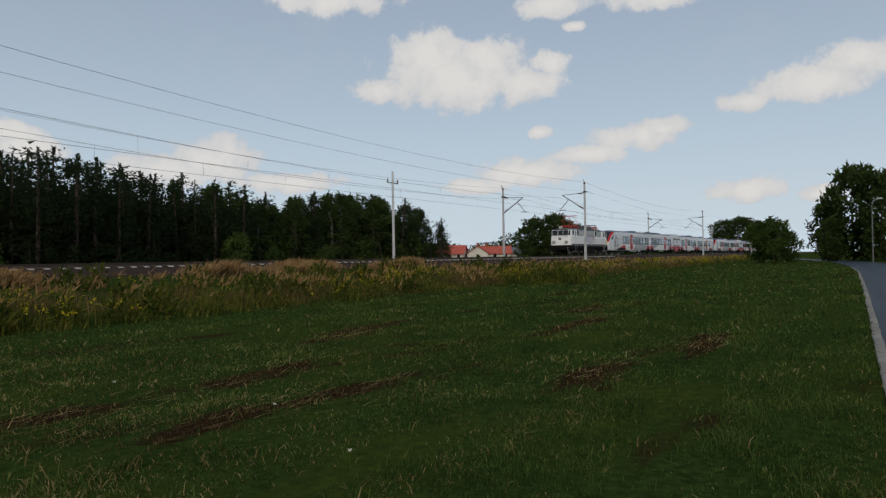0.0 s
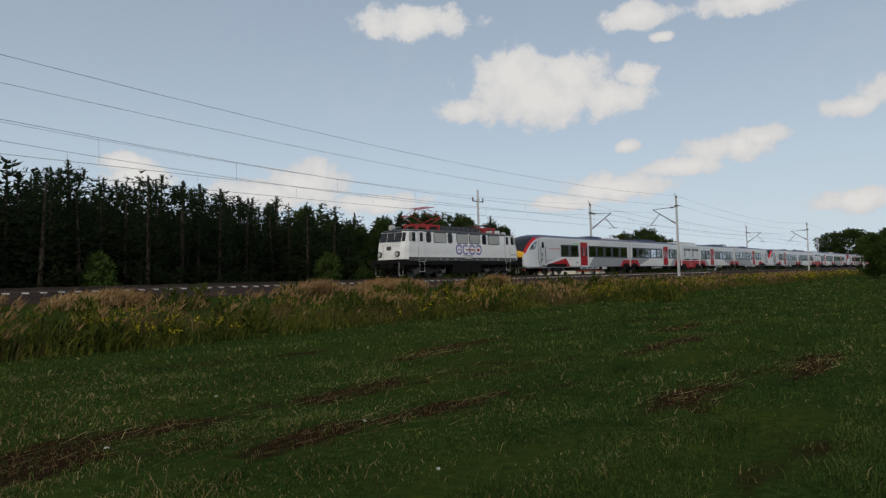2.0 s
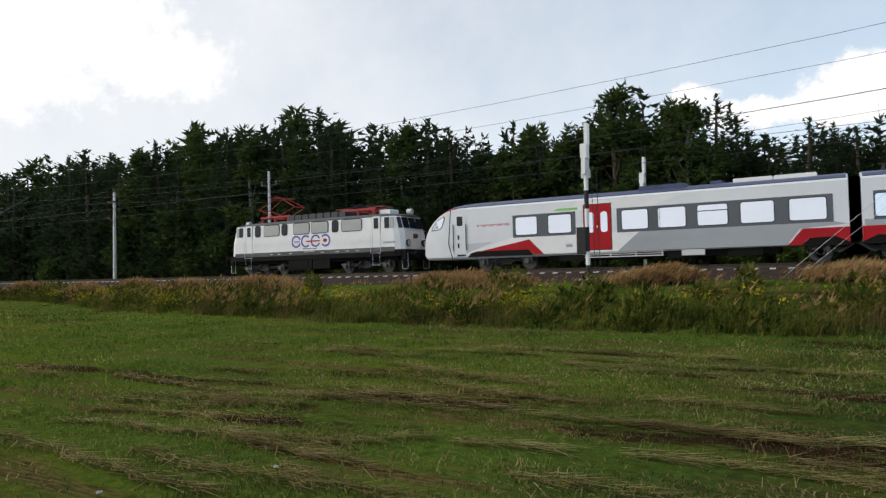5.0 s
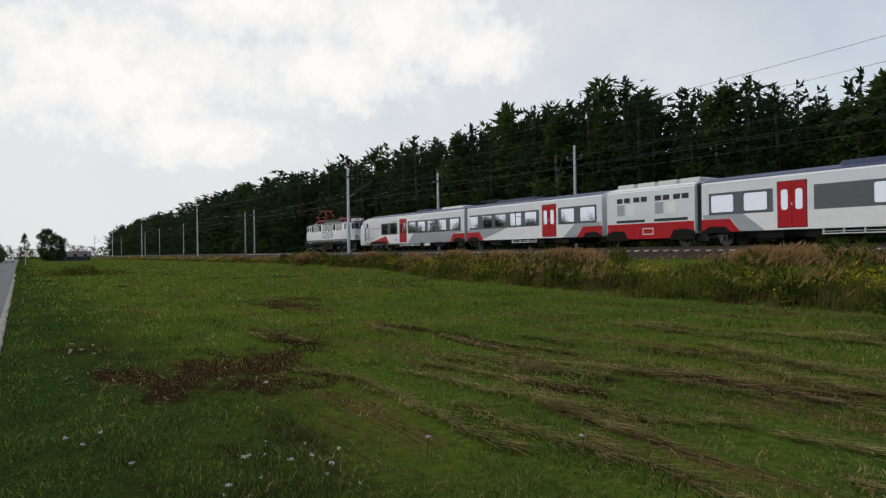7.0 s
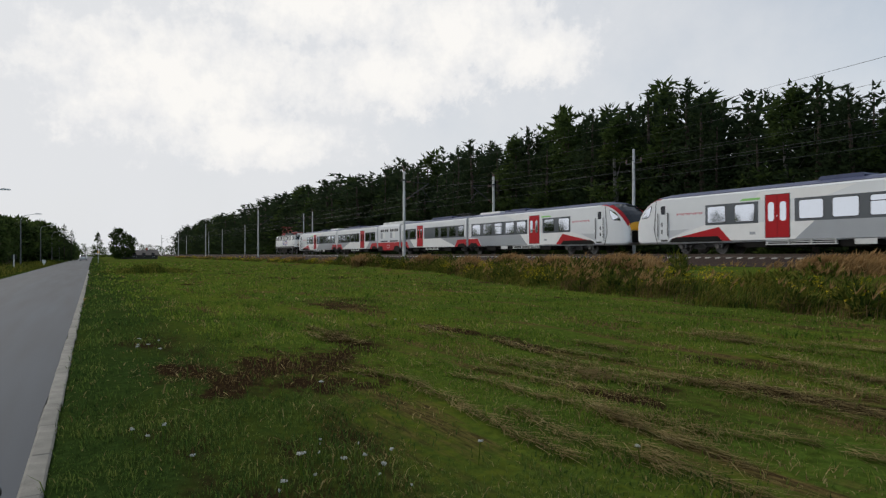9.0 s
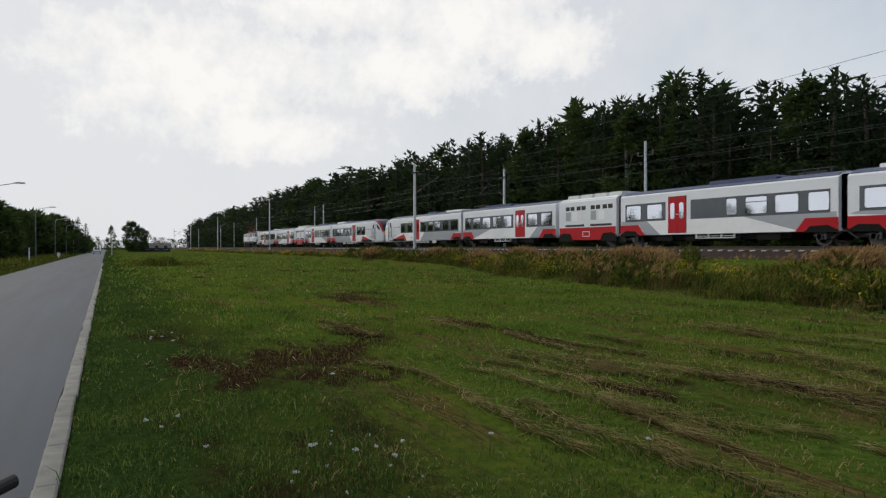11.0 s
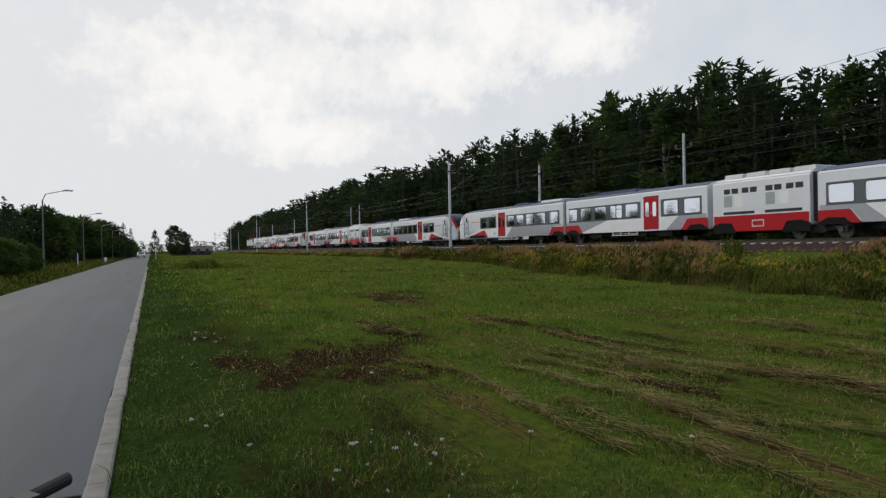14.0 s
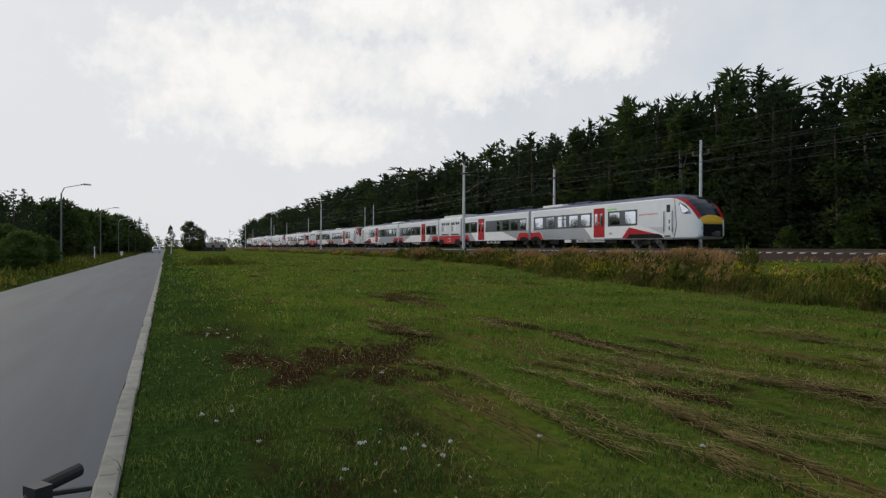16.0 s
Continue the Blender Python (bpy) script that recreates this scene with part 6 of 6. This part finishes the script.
        LD.append(d + np.array([0.0, 0.0, 0.5]))
    tagged(new("leafy_weeds", leaf_mesh("leafy_weeds", clumps(rng, np.concatenate(LP), np.concatenate(LD), 0.22, 0.0, 0.2), WEED)), "bushy clumps of leafy green weeds", "weeds", kind="stuff")
    # goldenrod heads
    gd = np.where(green & (sp3 > 0.10) & (rng.uniform(0, 1, len(x)) < np.clip(2 * sp3, 0, 0.3)))[0]
    tip = base[gd] + np.stack([np.zeros(len(gd)), np.zeros(len(gd)), top[gd] * rng.uniform(0.8, 1.0, len(gd))], 1)
    for q in range(5):
        c = tip + rng.normal(0, 0.06, (len(gd), 3))
        Gd = rng.normal(0, 1, (len(gd), 3, 3)) * (0.030 * far[gd])[:, None, None]
        G.append((c[:, None, :] + Gd).reshape(-1, 3))
    for name, arr, mat, lab in (("green_weeds", W, WEED, "tall green weeds on the embankment slope"), ("dry_weeds", Dy, DRYWEED, "tall brown dry grass stems on the embankment"),
                                ("grass_plumes", Pl, PLUME, "beige seed plumes of tall grass"), ("goldenrod", G, GOLD, "yellow goldenrod flowers among the weeds")):
        tagged(new(name, leaf_mesh(name, np.concatenate(arr), mat)), lab, "weeds", kind="stuff")
    # weeds beside the road, far down the verge
    n = 9000
    x = rng.uniform(-150, -24, n)
    y = -5.4 - rng.gamma(2.0, 1.1, n)
    h = rng.uniform(0.15, 0.75, n) * np.clip((-y - 5.0) / 1.5, 0.3, 1)
    m = 5200
    cx, cy = rng.choice([-66.0, -64.0, -67.5, -62.5, -70.0], m), rng.normal(4.6, 1.9, m)
    x, y, h = np.concatenate([x, cx + rng.normal(0, 1.4, m)]), np.concatenate([y, cy]), np.concatenate([h, rng.uniform(0.2, 0.95, m) * np.array([0.75 + 0.8 * noise.noise((v * 0.9, 3.0, 0.0)) for v in cy]) * np.exp(-((cy - 4.6) / 3.4) ** 2)])
    m2 = 2600
    bx, by = rng.normal(36.6, 1.5, m2), rng.normal(15.2, 0.5, m2)
    x, y, h = np.concatenate([x, bx]), np.concatenate([y, by]), np.concatenate([h, rng.uniform(0.35, 1.15, m2) * np.exp(-((bx - 36.6) / 2.6) ** 2)])
    n += m + m2
    tagged(new("verge_weeds", leaf_mesh("verge_weeds", blade_arrays(rng, np.stack([x, y, np.full(n, -0.03)], 1), h, np.full(n, 0.09), rng.uniform(0.1, 0.6, n)), WEED)), "green and yellow weeds on the verges", "weeds", kind="stuff")


build_weeds()


def flower(x, y, h, r):
    t = thing("yarrow_flower", "small white flat-headed wild flower in the grass", "flower", "white meadow flowers", pose(x, y, ground_z(x, y) - 0.02))
    lx, ly = random.uniform(-0.04, 0.04), random.uniform(-0.04, 0.04)
    part("stem", Shape().rod((0, 0, 0), (lx, ly, h), 0.004, 5), TURF, t)
    hd = Shape()
    for k in range(9):
        a, q = random.uniform(0, 6.28), random.uniform(0, r)
        c = (lx + q * math.cos(a), ly + q * math.sin(a), h + random.uniform(-0.006, 0.006))
        hd.rod(c, (c[0], c[1], c[2] + 0.010), r * 0.36, 6, r * 0.25)
    part("flower_head", hd, PETAL, t)


for _x, _y in ((-4.6, 1.3), (-11.5, 0.6), (-11.9, 0.7), (-11.5, 0.8), (-10.8, 0.6), (-11.2, 0.9), (-12.2, 1.0), (-5.9, 0.3), (-5.8, 0.4), (-5.8, 0.5), (-5.0, 0.6), (-4.5, 1.3), (-4.3, 1.5), (-4.6, 2.0), (-4.3, 1.65),
               (-4.3, 2.6), (-3.6, 3.6), (4.4, 7.4), (4.6, 5.0), (3.9, 3.4), (-4.1, 1.1), (-4.15, 1.75), (-7.0, 2.2), (-13.5, 6.0), (2.5, 6.0)):
    flower(_x, _y, random.uniform(0.13, 0.24), 0.020 if abs(_x) < 6 else 0.030)
for _k in range(14):
    flower(random.uniform(-5.3, -3.3), random.uniform(0.8, 2.2), random.uniform(0.06, 0.13), random.uniform(0.007, 0.013))


def travelled(t):
    """Metres that the train has run: a little faster after the middle of the clip."""
    return SPEED * t + float(np.interp(t, [7.8, 9.0, 12.0, 13.0], [0.0, 0.9, 1.0, 1.3]))


def motions():
    times = [0.0, 0.1] + [0.5 * k for k in range(1, 32)] + [15.9, 16.0]
    for ob, a in TRAIN:
        walk(ob, [(t, pose(START + a - travelled(t), TRACK_FAR, RAIL)) for t in times])
    walk(CAR, [(t, pose(-230 + 3.5 * t, -2.3, 0.05)) for t in times])


motions()
